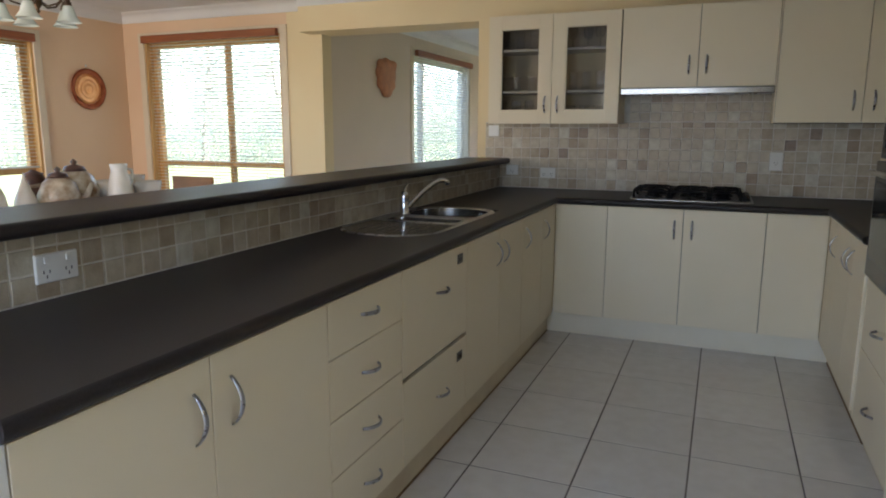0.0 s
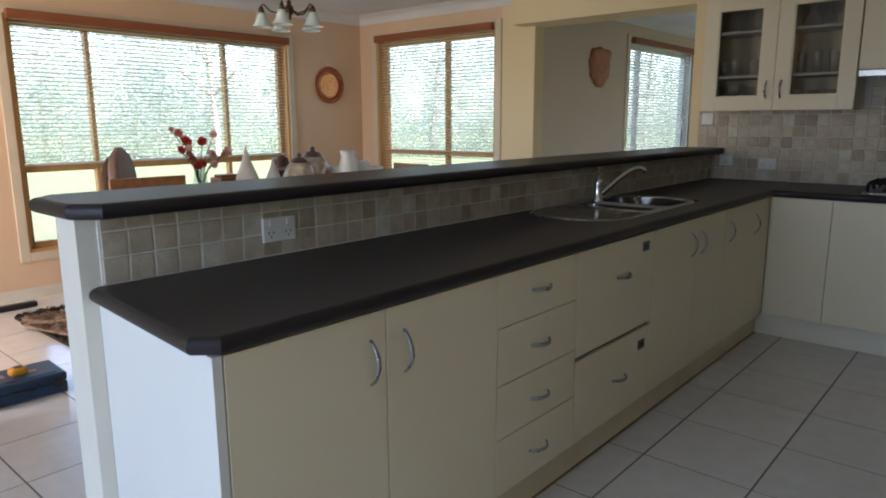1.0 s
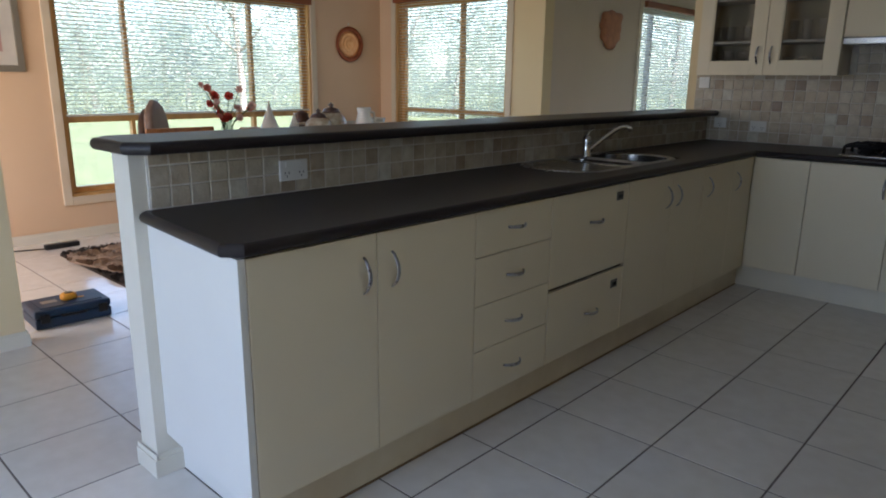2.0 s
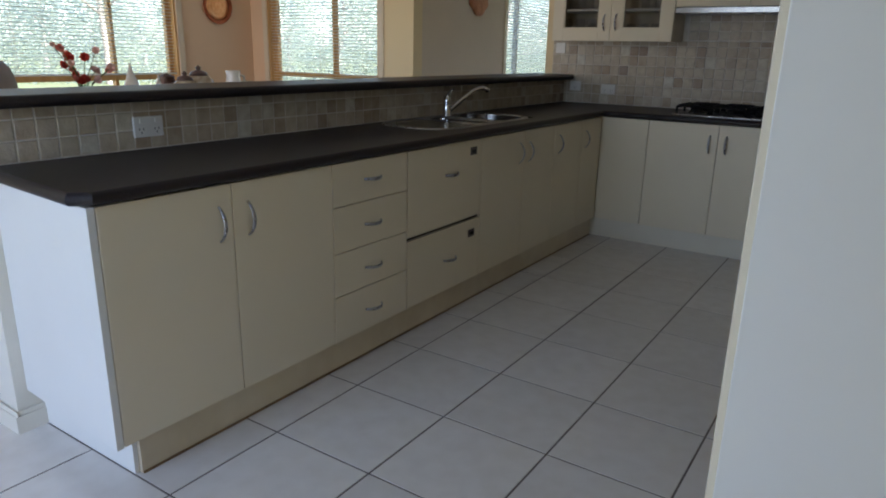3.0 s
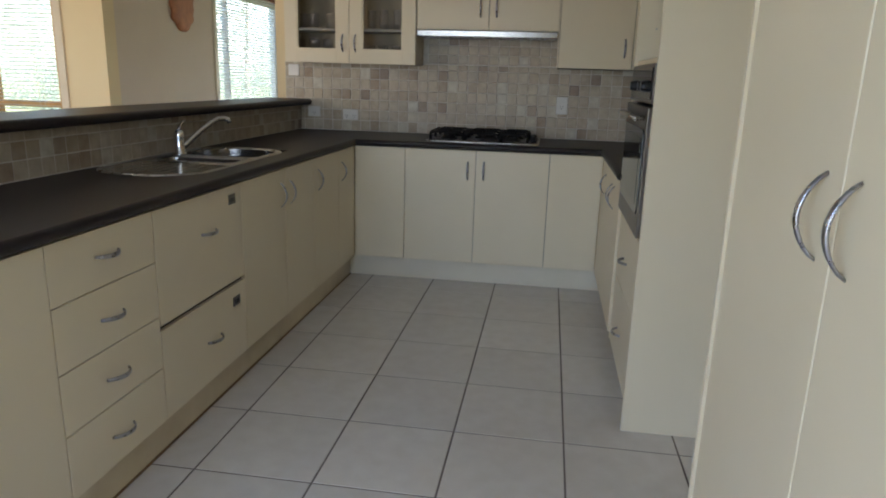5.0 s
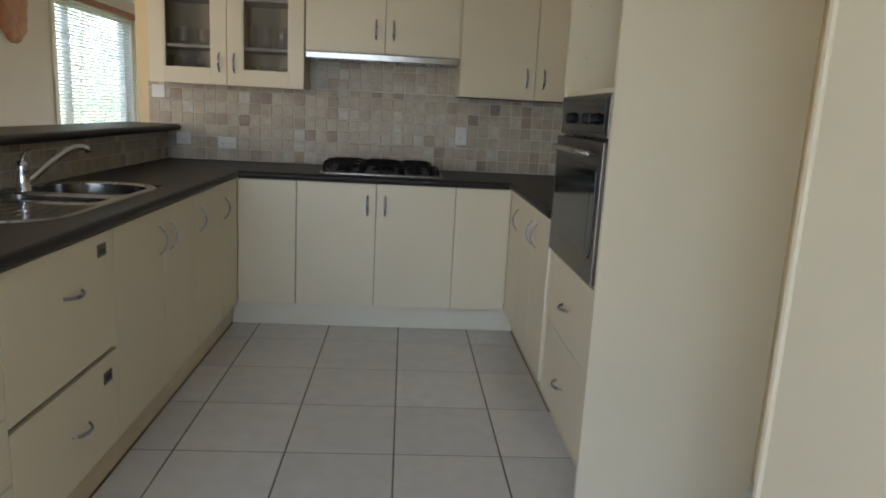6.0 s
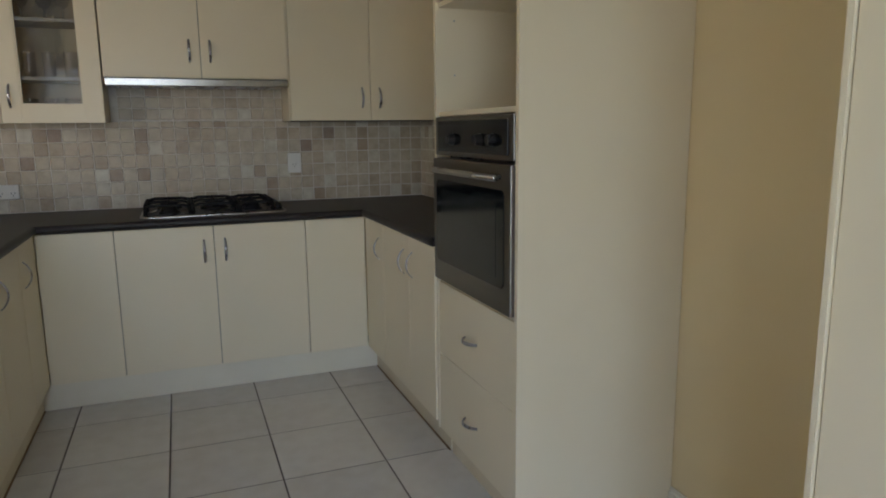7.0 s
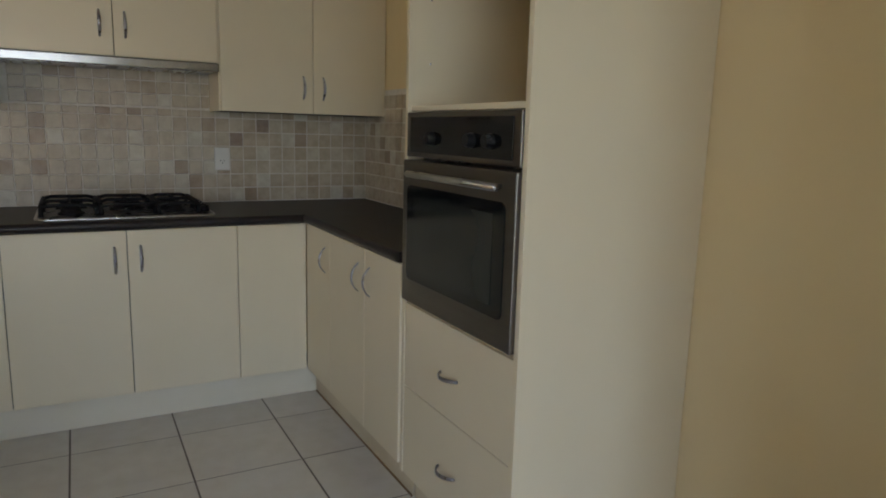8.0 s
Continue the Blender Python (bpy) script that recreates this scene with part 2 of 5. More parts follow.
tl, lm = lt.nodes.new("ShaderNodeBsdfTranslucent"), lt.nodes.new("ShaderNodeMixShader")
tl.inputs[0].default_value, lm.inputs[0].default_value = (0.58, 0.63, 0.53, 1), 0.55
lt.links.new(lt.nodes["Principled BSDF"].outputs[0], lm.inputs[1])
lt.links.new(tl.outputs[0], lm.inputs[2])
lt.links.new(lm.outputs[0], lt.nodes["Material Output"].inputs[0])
M_BARK = material("gum_bark", (0.26, 0.235, 0.20), 0.85, c2=(0.18, 0.15, 0.12), scale=5, stretch=(2, 2, 0.4), bump=0.5, bump_scale=20)
M_GLASS = glass("window_glass", (0.97, 0.99, 0.98))
# grey tint puts the dimness of the cabinet inside into its panes
M_CABGLASS = glass("cabinet_glass", (0.76, 0.75, 0.72), 0.0, 0.006)
M_TUMBLER = glass("drinking_glass", (0.985, 0.99, 0.99), 0.10, 0.09)
M_BOWLG = glass("green_glass", (0.25, 0.55, 0.42), 0.03)
M_BOWL = glass("clear_bowl", (0.86, 0.89, 0.90), 0.03)


# mesh helpers
def box(bm, x0, x1, y0, y1, z0, z1, bevel=0.0):
    xs, ys, zs = sorted((x0, x1)), sorted((y0, y1)), sorted((z0, z1))
    v = [bm.verts.new((x, y, z)) for x in xs for y in ys for z in zs]
    fs = [bm.faces.new([v[i] for i in q]) for q in ((0, 1, 3, 2), (4, 6, 7, 5), (0, 4, 5, 1), (2, 3, 7, 6), (0, 2, 6, 4), (1, 5, 7, 3))]
    if bevel:
        es = list({e for f in fs for e in f.edges})
        bmesh.ops.bevel(bm, geom=es, offset=bevel, segments=2, profile=0.5, affect="EDGES")
    return bm


def loft(bm, loops, cap0=False, cap1=False, closed=True):
    rows = [[bm.verts.new(p) for p in lp] for lp in loops]
    for a, b in zip(rows, rows[1:]):
        n = len(a)
        for i in range(n if closed else n - 1):
            j = (i + 1) % n
            bm.faces.new((a[i], a[j], b[j], b[i]))
    if cap0:
        bm.faces.new(rows[0][::-1])
    if cap1:
        bm.faces.new(rows[-1])
    return bm


def rrect(cx, cy, w, h, r, z, n=6):
    """A rounded rectangle in plan at height z; r: one radius, or four from the +x+y corner anticlockwise."""
    rs = r if isinstance(r, (tuple, list)) else (r,) * 4
    pts = []
    for k, (sx, sy) in enumerate(((1, 1), (-1, 1), (-1, -1), (1, -1))):
        q = rs[k]
        for i in range(n + 1):
            a = math.pi / 2 * (k + i / n)
            pts.append((cx + sx * (w / 2 - q) + q * math.cos(a), cy + sy * (h / 2 - q) + q * math.sin(a), z))
    return pts


def lathe(bm, c, profile, n=20, cap0=True, cap1=True):
    """A turned body about the upright through c; profile: (radius, height) pairs."""
    return loft(bm, [[(c[0] + r * math.cos(2 * math.pi * i / n), c[1] + r * math.sin(2 * math.pi * i / n), c[2] + z) for i in range(n)]
                     for r, z in profile], cap0, cap1)


def tube(bm, pts, r, n=8, flat=1.0):
    """A round rod along pts; r: one radius or one for each point."""
    pts = [Vector(p) for p in pts]
    rs = r if isinstance(r, (tuple, list)) else [r] * len(pts)
    loops = []
    side = None
    for i, p in enumerate(pts):
        d = (pts[min(i + 1, len(pts) - 1)] - pts[max(i - 1, 0)]).normalized()
        if side is None:
            side = d.orthogonal().normalized()
        side = (side - d * side.dot(d)).normalized()
        up = d.cross(side)
        loops.append([p + rs[i] * (math.cos(2 * math.pi * k / n) * side + flat * math.sin(2 * math.pi * k / n) * up) for k in range(n)])
    return loft(bm, loops, True, True)


ORIGIN = {}


def thing(name, at, label="", category="", group="", kind=""):
    ob = new(name)
    ob.location = at
    ob.empty_display_size = 0.1
    ORIGIN[ob.name] = Vector(at)
    return tagged(ob, label, category, group, kind)


def mesh_of(name, bm, mat, smooth=False):
    bmesh.ops.recalc_face_normals(bm, faces=bm.faces)
    me = bpy.data.meshes.new(name)
    bm.to_mesh(me)
    bm.free()
    me.materials.append(mat)
    if smooth:
        for p in me.polygons:
            p.use_smooth = True
    return me


def part(name, bm, mat, parent, label="", smooth=False):
    """Links a bmesh in world coordinates as one mesh under a thing or a part."""
    o = ORIGIN[parent.name]
    bmesh.ops.translate(bm, verts=bm.verts, vec=-o)
    ob = new(name, mesh_of(name, bm, mat, smooth))
    ob.parent = parent
    ORIGIN[ob.name] = o
    return tagged(ob, label)


def solid(name, bm, mat, label="", category="", group="", kind="", smooth=False, at=(0, 0, 0)):
    """One mesh that is a thing of its own."""
    if any(at):
        bmesh.ops.translate(bm, verts=bm.verts, vec=-Vector(at))
    ob = new(name, mesh_of(name, bm, mat, smooth))
    ob.location = at
    ORIGIN[ob.name] = Vector(at)
    return tagged(ob, label, category, group, kind)


def B(*a, **k):
    return box(bmesh.new(), *a, **k)


def boxes(*rows, bevel=0.0):
    bm = bmesh.new()
    for r in rows:
        box(bm, *r, bevel=bevel)
    return bm


# the shell
CEIL, BASE = 2.335, -0.03
XW, XE, YS, YN, YD = -5.2, 1.245, -1.25, 4.715, 4.9
XN, XF = 1.18, -3.03
W1 = (1.605, 3.965, 0.335, 2.01)
W2 = (-4.945, -3.435, 0.33, 2.085)
W3 = (6.665, 8.38, 0.75, 2.085)
WL = (-4.7, -3.3, 0.5, 2.0)
WN = (-1.6, 0.6, 0.6, 2.05)
WS = (-1.70, -0.10, 0.02, 2.10)


def pierced(axis, at0, at1, lo, hi, hole, top=CEIL):
    """A wall slab across the given axis with one opening (lo, hi, bottom, top) through it."""
    a, b, z0, z1 = hole
    bm = bmesh.new()
    for u0, u1, v0, v1 in ((lo, a, BASE, top), (b, hi, BASE, top), (a, b, BASE, z0), (a, b, z1, top)):
        if axis == "x":
            box(bm, at0, at1, u0, u1, v0, v1)
        else:
            box(bm, u0, u1, at0, at1, v0, v1)
    return bm


def structure(name, bm, mat, label=""):
    return solid(name, bm, mat, label, kind="structure")


structure("wall_west", pierced("x", XW - 0.16, XW, YS, YD + 0.14, W1), M_PEACH, "peach painted dining wall with a wide window")
structure("wall_dining_north", pierced("y", YD, YD + 0.14, XW, -3.372, W2), M_PEACH, "peach painted dining wall with a timber-framed window")
structure("wall_pier", B(-3.372, XF, YD, YD + 0.14, BASE, CEIL), M_WALL, "cream painted pier beside the wide opening")
structure("beam", boxes((-3.13, -1.6, YN, YD - 0.002, 2.052, CEIL), (XF + 0.002, -1.6, YD - 0.002, 5.04, 2.052, CEIL)), M_WALL, "cream painted dropped beam over the opening")
structure("wall_kitchen_north", B(-1.6, XE, YN, 5.04, BASE, CEIL), M_WALL, "cream painted kitchen wall behind the cooktop")
structure("wall_east", boxes((XE, XE + 0.15, YS, 5.04, BASE, CEIL), (XN, XE, 3.068, YN, BASE, CEIL)), M_WALL, "cream painted wall behind the refrigerator recess")
structure("wall_south", pierced("y", YS - 0.15, YS, -3.05, XE + 0.15, WS), M_WALL, "cream painted wall behind the walker")
structure("wall_living_south", pierced("y", YS - 0.15, YS, XW - 0.16, -3.05, WL), M_PEACH, "peach painted living room wall")
structure("wall_partition", B(-3.055, -2.96, YS, 0.605, BASE, CEIL), M_WALL, "cream painted partition that ends at the dining room")
structure("wall_family_west", pierced("x", XF - 0.15, XF, YD + 0.14, 9.6, W3), M_DUSK, "taupe painted wall of the family room with a window")
structure("wall_family_north", pierced("y", 9.6, 9.75, XF - 0.15, XE + 0.15, WN), M_DUSK)
structure("wall_family_east", B(XE, XE + 0.15, 5.04, 9.6, BASE, CEIL), M_DUSK)
structure("ceiling", boxes((XW - 0.16, XE + 0.15, YS - 0.15, 5.04, CEIL, CEIL + 0.1), (-3.2, XE + 0.15, 5.04, 9.75, CEIL, CEIL + 0.1)), M_CEIL, "white painted plaster ceiling")
structure("floor", boxes((XW - 0.16, XE + 0.15, YS - 0.15, 5.04, -0.12, -0.0015), (-3.2, XE + 0.15, 5.04, 9.75, -0.12, -0.0015)), M_GROUT, "dark grout bed under cream floor tiles")

# cornice: a cove where wall meets ceiling
CORN = 0.09


def cornice(name, p, q, inward):
    p, q, d = Vector(p), Vector(q), Vector(inward)
    prof = [(0.0, -CORN), (0.006, -CORN)] + [(CORN - CORN * 0.9 * math.cos(a), -CORN + CORN * 0.9 * math.sin(a)) for a in (0.15, 0.5, 0.85, 1.2, 1.5)] + [(CORN, 0.0)]
    bm = bmesh.new()
    loft(bm, [[Vector((e.x, e.y, CEIL)) + d * u + Vector((0, 0, w)) for u, w in prof] for e in (p, q)], closed=False)
    return solid(name, bm, M_CEIL, kind="structure", smooth=True)


cornice("cornice_west", (XW, YS), (XW, YD), Vector((1, 0, 0)))
cornice("cornice_dining", (XW, YD), (-3.13, YD), Vector((0, -1, 0)))
cornice("cornice_kitchen", (-3.13, YN), (XE, YN), Vector((0, -1, 0)))
cornice("cornice_east", (XE, YS), (XE, YN), Vector((-1, 0, 0)))
cornice("cornice_family", (XF, 5.04), (XF, 9.6), Vector((1, 0, 0)))


def skirting(name, x0, x1, y0, y1):
    bm = bmesh.new()
    box(bm, x0, x1, y0, y1, 0.001, 0.062)
    g = 0.005
    box(bm, x0 + g * (x1 - x0 < 0.05), x1 - g * (x1 - x0 < 0.05), y0 + g * (y1 - y0 < 0.05), y1 - g * (y1 - y0 < 0.05), 0.062, 0.078)
    return solid(name, bm, M_TRIM, kind="structure")


skirting("baseboard_west", XW, XW + 0.014, YS, YD)
skirting("baseboard_partition", -2.96, -2.946, YS, 0.605)
skirting("baseboard_partition_end", -3.069, -2.946, 0.605, 0.619)
skirting("baseboard_recess", XE - 0.014, XE, 1.438, 2.40)
skirting("baseboard_dining", XW + 0.014, XF, YD - 0.014, YD)


# windows with casing, frame, panes and venetian blind
def along(axis, at, sign):
    """Maps (u along the wall, v out of the wall into the room, z) to the world."""
    return (lambda u, v, z: (at + sign * v, u, z)) if axis == "x" else (lambda u, v, z: (u, at + sign * v, z))


def wbox(bm, f, u0, u1, v0, v1, z0, z1, bevel=0.0):
    a, b = f(u0, v0, z0), f(u1, v1, z1)
    return box(bm, a[0], b[0], a[1], b[1], a[2], b[2], bevel=bevel)


def window(name, axis, at, sign, hole, mullions, transom, label, frame_mat, casing=True):
    u0, u1, z0, z1 = hole
    f = along(axis, at, sign)
    w = thing(name, f((u0 + u1) / 2, 0, z0), label, "window", kind="structure")
    t = 0.045
    for nm, a in (("jamb", (u0, u0 + 0.02, -0.15, 0, z0, z1)), ("jamb", (u1 - 0.02, u1, -0.15, 0, z0, z1)), ("head", (u0 + 0.02, u1 - 0.02, -0.15, 0, z1 - 0.02, z1)),
                  ("window_sill", (u0 + 0.02, u1 - 0.02, -0.15, 0.0, z0, z0 + 0.02))):
        part(nm, wbox(bmesh.new(), f, *a), frame_mat, w)
    if casing:
        c = 0.065
        for nm, a in (("casing", (u0 - c, u0, 0, 0.016, z0 - c, z1 + c)), ("casing", (u1, u1 + c, 0, 0.016, z0 - c, z1 + c)),
                      ("casing", (u0, u1, 0, 0.016, z1, z1 + c)), ("casing", (u0, u1, 0, 0.016, z0 - c, z0))):
            part(nm, wbox(bmesh.new(), f, *a, bevel=0.004), M_CASING, w)
    a0, a1, b0, b1 = u0 + 0.02, u1 - 0.02, z0 + 0.02, z1 - 0.02
    for nm, a in (("window_frame", (a0, a0 + t, -0.12, -0.07, b0, b1)), ("window_frame", (a1 - t, a1, -0.12, -0.07, b0, b1)),
                  ("window_frame", (a0 + t, a1 - t, -0.12, -0.07, b1 - t, b1)), ("window_frame", (a0 + t, a1 - t, -0.12, -0.07, b0, b0 + t))):
        part(nm, wbox(bmesh.new(), f, *a, bevel=0.003), frame_mat, w)
    cols = [a0 + t] + [m for m in mullions] + [a1 - t]
    for m in mullions:
        part("mullion", wbox(bmesh.new(), f, m - 0.016, m + 0.016, -0.125, -0.065, b0 + t, b1 - t, bevel=0.003), frame_mat, w)
    zz = [b0 + t, b1 - t]
    if transom:
        zz = [b0 + t, transom, b1 - t]
        for p, q in zip(cols, cols[1:]):
            part("transom", wbox(bmesh.new(), f, p + (0.016 if p in mullions else 0), q - (0.016 if q in mullions else 0), -0.122, -0.068, transom - 0.024, transom + 0.024, bevel=0.003), frame_mat, w)
    for p, q in zip(cols, cols[1:]):
        for r, s in zip(zz, zz[1:]):
            pane = part("pane", wbox(bmesh.new(), f, p, q, -0.097, -0.093, r, s), M_GLASS, w)
            pane.visible_shadow = False
    return w


def blind(axis, at, sign, u0, u1, ztop, zbot, valance_mat, label, pitch=0.030, tilt=11, cords=3):
    f = along(axis, at, sign)
    b = thing("venetian_blind", f((u0 + u1) / 2, 0.02, ztop), label, "blind")
    part("valance", wbox(bmesh.new(), f, u0 - 0.02, u1 + 0.02, 0.018, 0.062, ztop - 0.065, ztop, bevel=0.006), valance_mat, b, "red-brown timber valance")
    part("head_rail", wbox(bmesh.new(), f, u0, u1, -0.045, 0.012, ztop - 0.06, ztop - 0.02), M_SLAT, b)
    L, ang = u1 - u0 - 0.02, radians(tilt)
    bm = bmesh.new()
    hw = 0.0135
    sec = [(-hw, -0.0004), (0, 0.0015), (hw, -0.0004), (hw, 0.0004), (0, 0.0023), (-hw, 0.0004)]
    loops = []
    for e in (-L / 2, L / 2):
        loops.append([(e, v * math.cos(ang) - w * math.sin(ang), v * math.sin(ang) + w * math.cos(ang)) for v, w in sec])
    loops = [[(f(p[0], p[1], p[2])[0] - f(0, 0, 0)[0], f(p[0], p[1], p[2])[1] - f(0, 0, 0)[1], p[2]) for p in lp] for lp in loops]
    loft(bm, loops, True, True)
    me = mesh_of("slat", bm, M_SLAT)
    z = ztop - 0.085
    while z > zbot + 0.03:
        s = new("slat", me)
        s.parent = b
        s.location = Vector(f((u0 + u1) / 2, -0.018, z)) - b.location
        z -= pitch
    part("bottom_rail", wbox(bmesh.new(), f, u0 + 0.01, u1 - 0.01, -0.04, 0.004, zbot, zbot + 0.016, bevel=0.003), M_SLAT, b)
    for k in range(cords):
        u = u0 + 0.16 + (u1 - u0 - 0.32) * k / max(1, cords - 1)
        for v in (-0.043, 0.008):
            part("cord", wbox(bmesh.new(), f, u - 0.0012, u + 0.0012, v - 0.001, v + 0.001, zbot + 0.01, ztop - 0.06), M_CORD, b)
    return b


window("window_1", "x", XW, 1, W1, (2.175, 3.337), 0.935, "wide timber-framed dining window over a garden", M_PINE)
window("window_2", "y", YD, -1, W2, (-4.07,), 0.965, "timber-framed dining window over a garden", M_PINE)
window("window_3", "x", XF, 1, W3, (7.06,), None, "pale-framed family room window", M_TRIM)
# unseen window, added to let sky light brighten the family room
window("window_5", "y", 9.6, -1, WN, (-0.5,), None, "unseen family room window added to let in fill light", M_TRIM)
# unseen window, added only as an opening for the dining fill lamp
window("window_6", "y", YS, 1, WL, (-4.0,), None, "unseen living room window added round the dining fill lamp", M_PINE)
window("window_4", "y", YS, 1, WS, (-0.9,), None, "glazed sliding door behind the kitchen", M_TRIM, casing=False)
blind("x", XW, 1, W1[0] + 0.03, W1[1] - 0.03, 2.04, 0.962, M_VALANCE, "open white venetian blind with a red-brown timber valance", cords=4)
blind("y", YD, -1, W2[0] + 0.03, W2[1] - 0.03, 2.12, 0.40, M_VALANCE, "open white venetian blind with a red-brown timber valance")
blind("x", XF, 1, W3[0] + 0.03, W3[1] - 0.03, 2.115, 0.80, M_VALANCE, "open white venetian blind with a brown timber valance", tilt=20, cords=4)

# kitchen joinery
PX, PK, CT, CB = -0.860, -0.906, 0.878, 0.842
BY, BK = 4.094, 4.152
RX, RK = 0.641, 0.703


def bow_handle(parent, c, direction, out, length=0.118, depth=0.028, mat=None):
    """A bow handle on a face: c is its middle on the face, direction along it, out away from the face."""
    c, d, o = Vector(c), Vector(direction), Vector(out)
    w = d.cross(o)
    bm = bmesh.new()
    loops = []
    for i in range(17):
        q = i / 16 * 2 - 1
        a = q * math.pi / 2
        p = c + d * (q * length / 2) + o * (0.001 + depth * math.cos(a) ** 0.75)
        tilt = (d * math.sin(a) * 1.1 + o * math.cos(a)).normalized()
        hw, ht = 0.0048 + 0.0022 * (1 - q * q), 0.0032 + 0.0006 * (1 - q * q)
        loops.append([p + w * (hw * math.cos(k * math.pi / 4)) + tilt * (ht * math.sin(k * math.pi / 4)) for k in range(8)])
    loft(bm, loops, True, True)
    part("handle", bm, mat or M_SATIN, parent, "satin nickel bow handle", smooth=True)


def unit(name, face, k0, k1, z0, z1, depth, label, fronts, kick=None, group="", kickset=0.046):
    """A cabinet on a run: face = ('x', plane, out) or ('y', plane, out); fronts: (k0, k1, z0, z1, kind, handle place) rows."""
    ax, plane, out = face
    t = 0.018

    def fb(a0, a1, d0, d1, w0, w1, bevel=0.0):
        # a along the run, d behind the face
        p, q = plane - out * d0, plane - out * d1
        return B(p, q, a0, a1, w0, w1, bevel=bevel) if ax == "x" else B(a0, a1, p, q, w0, w1, bevel=bevel)

    mid = (plane - out * depth / 2, (k0 + k1) / 2, z0 if kick is None else 0) if ax == "x" else ((k0 + k1) / 2, plane - out * depth / 2, z0 if kick is None else 0)
    u = thing(name, mid, label, "cabinet", group)
    part("body", fb(k0 + 0.0005, k1 - 0.0005, t + 0.003, depth, z0, z1), M_GAPSHADE, u)
    if kick is not None:
        ka, kb = (k0, k1) if kick == 1 else kick
        # side runs take the shaded copy, the south-facing run the lit one
        part("kickboard", fb(ka, kb, kickset, kickset + 0.016, 0.002, z0 - 0.002), M_DIMKICK if ax == "x" else M_LITKICK, u)
    for a0, a1, w0, w1, nm, h in fronts:
        d = part(nm, fb(a0 + 0.0016, a1 - 0.0016, 0, t, w0 + 0.0016, w1 - 0.0016, bevel=0.0016), M_CREAM, u)
        if h:
            hk, hz, way = h
            c = (plane, hk, hz) if ax == "x" else (hk, plane, hz)
            o = (out, 0, 0) if ax == "x" else (0, out, 0)
            run = (0, 1, 0) if ax == "x" else (1, 0, 0)
            bow_handle(d, c, (0, 0, 1) if way == "v" else run, o, 0.108 if way == "v" else 0.098)
    return u


PEN, BACK, RIGHT = ("x", PX, 1), ("y", BY, -1), ("x", RX, -1)
DB, DT = 0.140, 0.838
run = "base cabinets under the brown worktop"
unit("base_cabinet", PEN, 0.612, 1.452, DB, DT, 0.52, "cream laminate base cabinet with two plain doors and bow handles",
     [(0.5785, 1.006, DB, DT, "door", (0.955, 0.717, "v")), (1.006, 1.452, DB, DT, "door", (1.066, 0.717, "v"))], (0.648, 1.452), run)
unit("drawer_cabinet", PEN, 1.452, 1.906, DB, DT, 0.52, "cream laminate cabinet with four stacked drawers",
     [(1.452, 1.906, a, b, "drawer", (1.680, h, "h")) for a, b, h in ((DB, 0.326, 0.229), (0.326, 0.497, 0.407), (0.497, 0.675, 0.584), (0.675, DT, 0.762))], 1, run)
unit("sink_cabinet", PEN, 2.515, 3.35, DB, DT, 0.52, "cream laminate sink cabinet with two plain doors",
     [(2.515, 2.965, DB, DT, "door", (2.912, 0.721, "v")), (2.965, 3.35, DB, DT, "door", (3.022, 0.719, "v"))], 1, run)
unit("corner_cabinet", PEN, 3.35, 4.092, DB, DT, 0.52, "cream laminate corner cabinet with two plain doors",
     [(3.35, 3.765, DB, DT, "door", (3.417, 0.721, "v")), (3.765, 4.092, DB, DT, "door", (3.828, 0.712, "v"))], (3.35, BK), run)
unit("base_cabinet", BACK, -0.542, 0.331, DB, DT, 0.60, "cream laminate base cabinet with two doors under the cooktop",
     [(-0.542, -0.107, DB, DT, "door", (-0.154, 0.716, "v")), (-0.107, 0.331, DB, DT, "door", (-0.057, 0.718, "v"))], 1, run, 0.058)
unit("corner_filler", BACK, PX + 0.001, -0.542, DB, DT, 0.60, "plain cream laminate blind corner front", [(PX + 0.001, -0.542, DB, DT, "panel", None)], (PK, -0.542), run, 0.058)
unit("corner_filler", BACK, 0.331, RX - 0.001, DB, DT, 0.60, "plain cream laminate blind corner front", [(0.331, RX - 0.001, DB, DT, "panel", None)], (0.331, RK), run, 0.058)
unit("base_cabinet", RIGHT, 3.068, 4.092, DB, DT, 0.53, "cream laminate base cabinet with three plain doors",
     [(3.068, 3.383, DB, DT, "door", (3.330, 0.722, "v")), (3.383, 3.765, DB, DT, "door", (3.444, 0.718, "v")), (3.765, 4.092, DB, DT, "door", (3.828, 0.713, "v"))], (3.068, BK), run, 0.062)

# dishwasher: two drawers with cabinet-matched fronts
dw = thing("dishwasher", (-1.14, 2.214, 0), "double-drawer dishwasher with cream fronts and small steel badges", "dishwasher")
part("body", B(-1.38, PX - 0.022, 1.909, 2.512, DB, DT), M_GAPSHADE, dw)
part("kickboard", B(PK - 0.016, PK, 1.906, 2.515, 0.002, DB - 0.002), M_DIMKICK, dw)
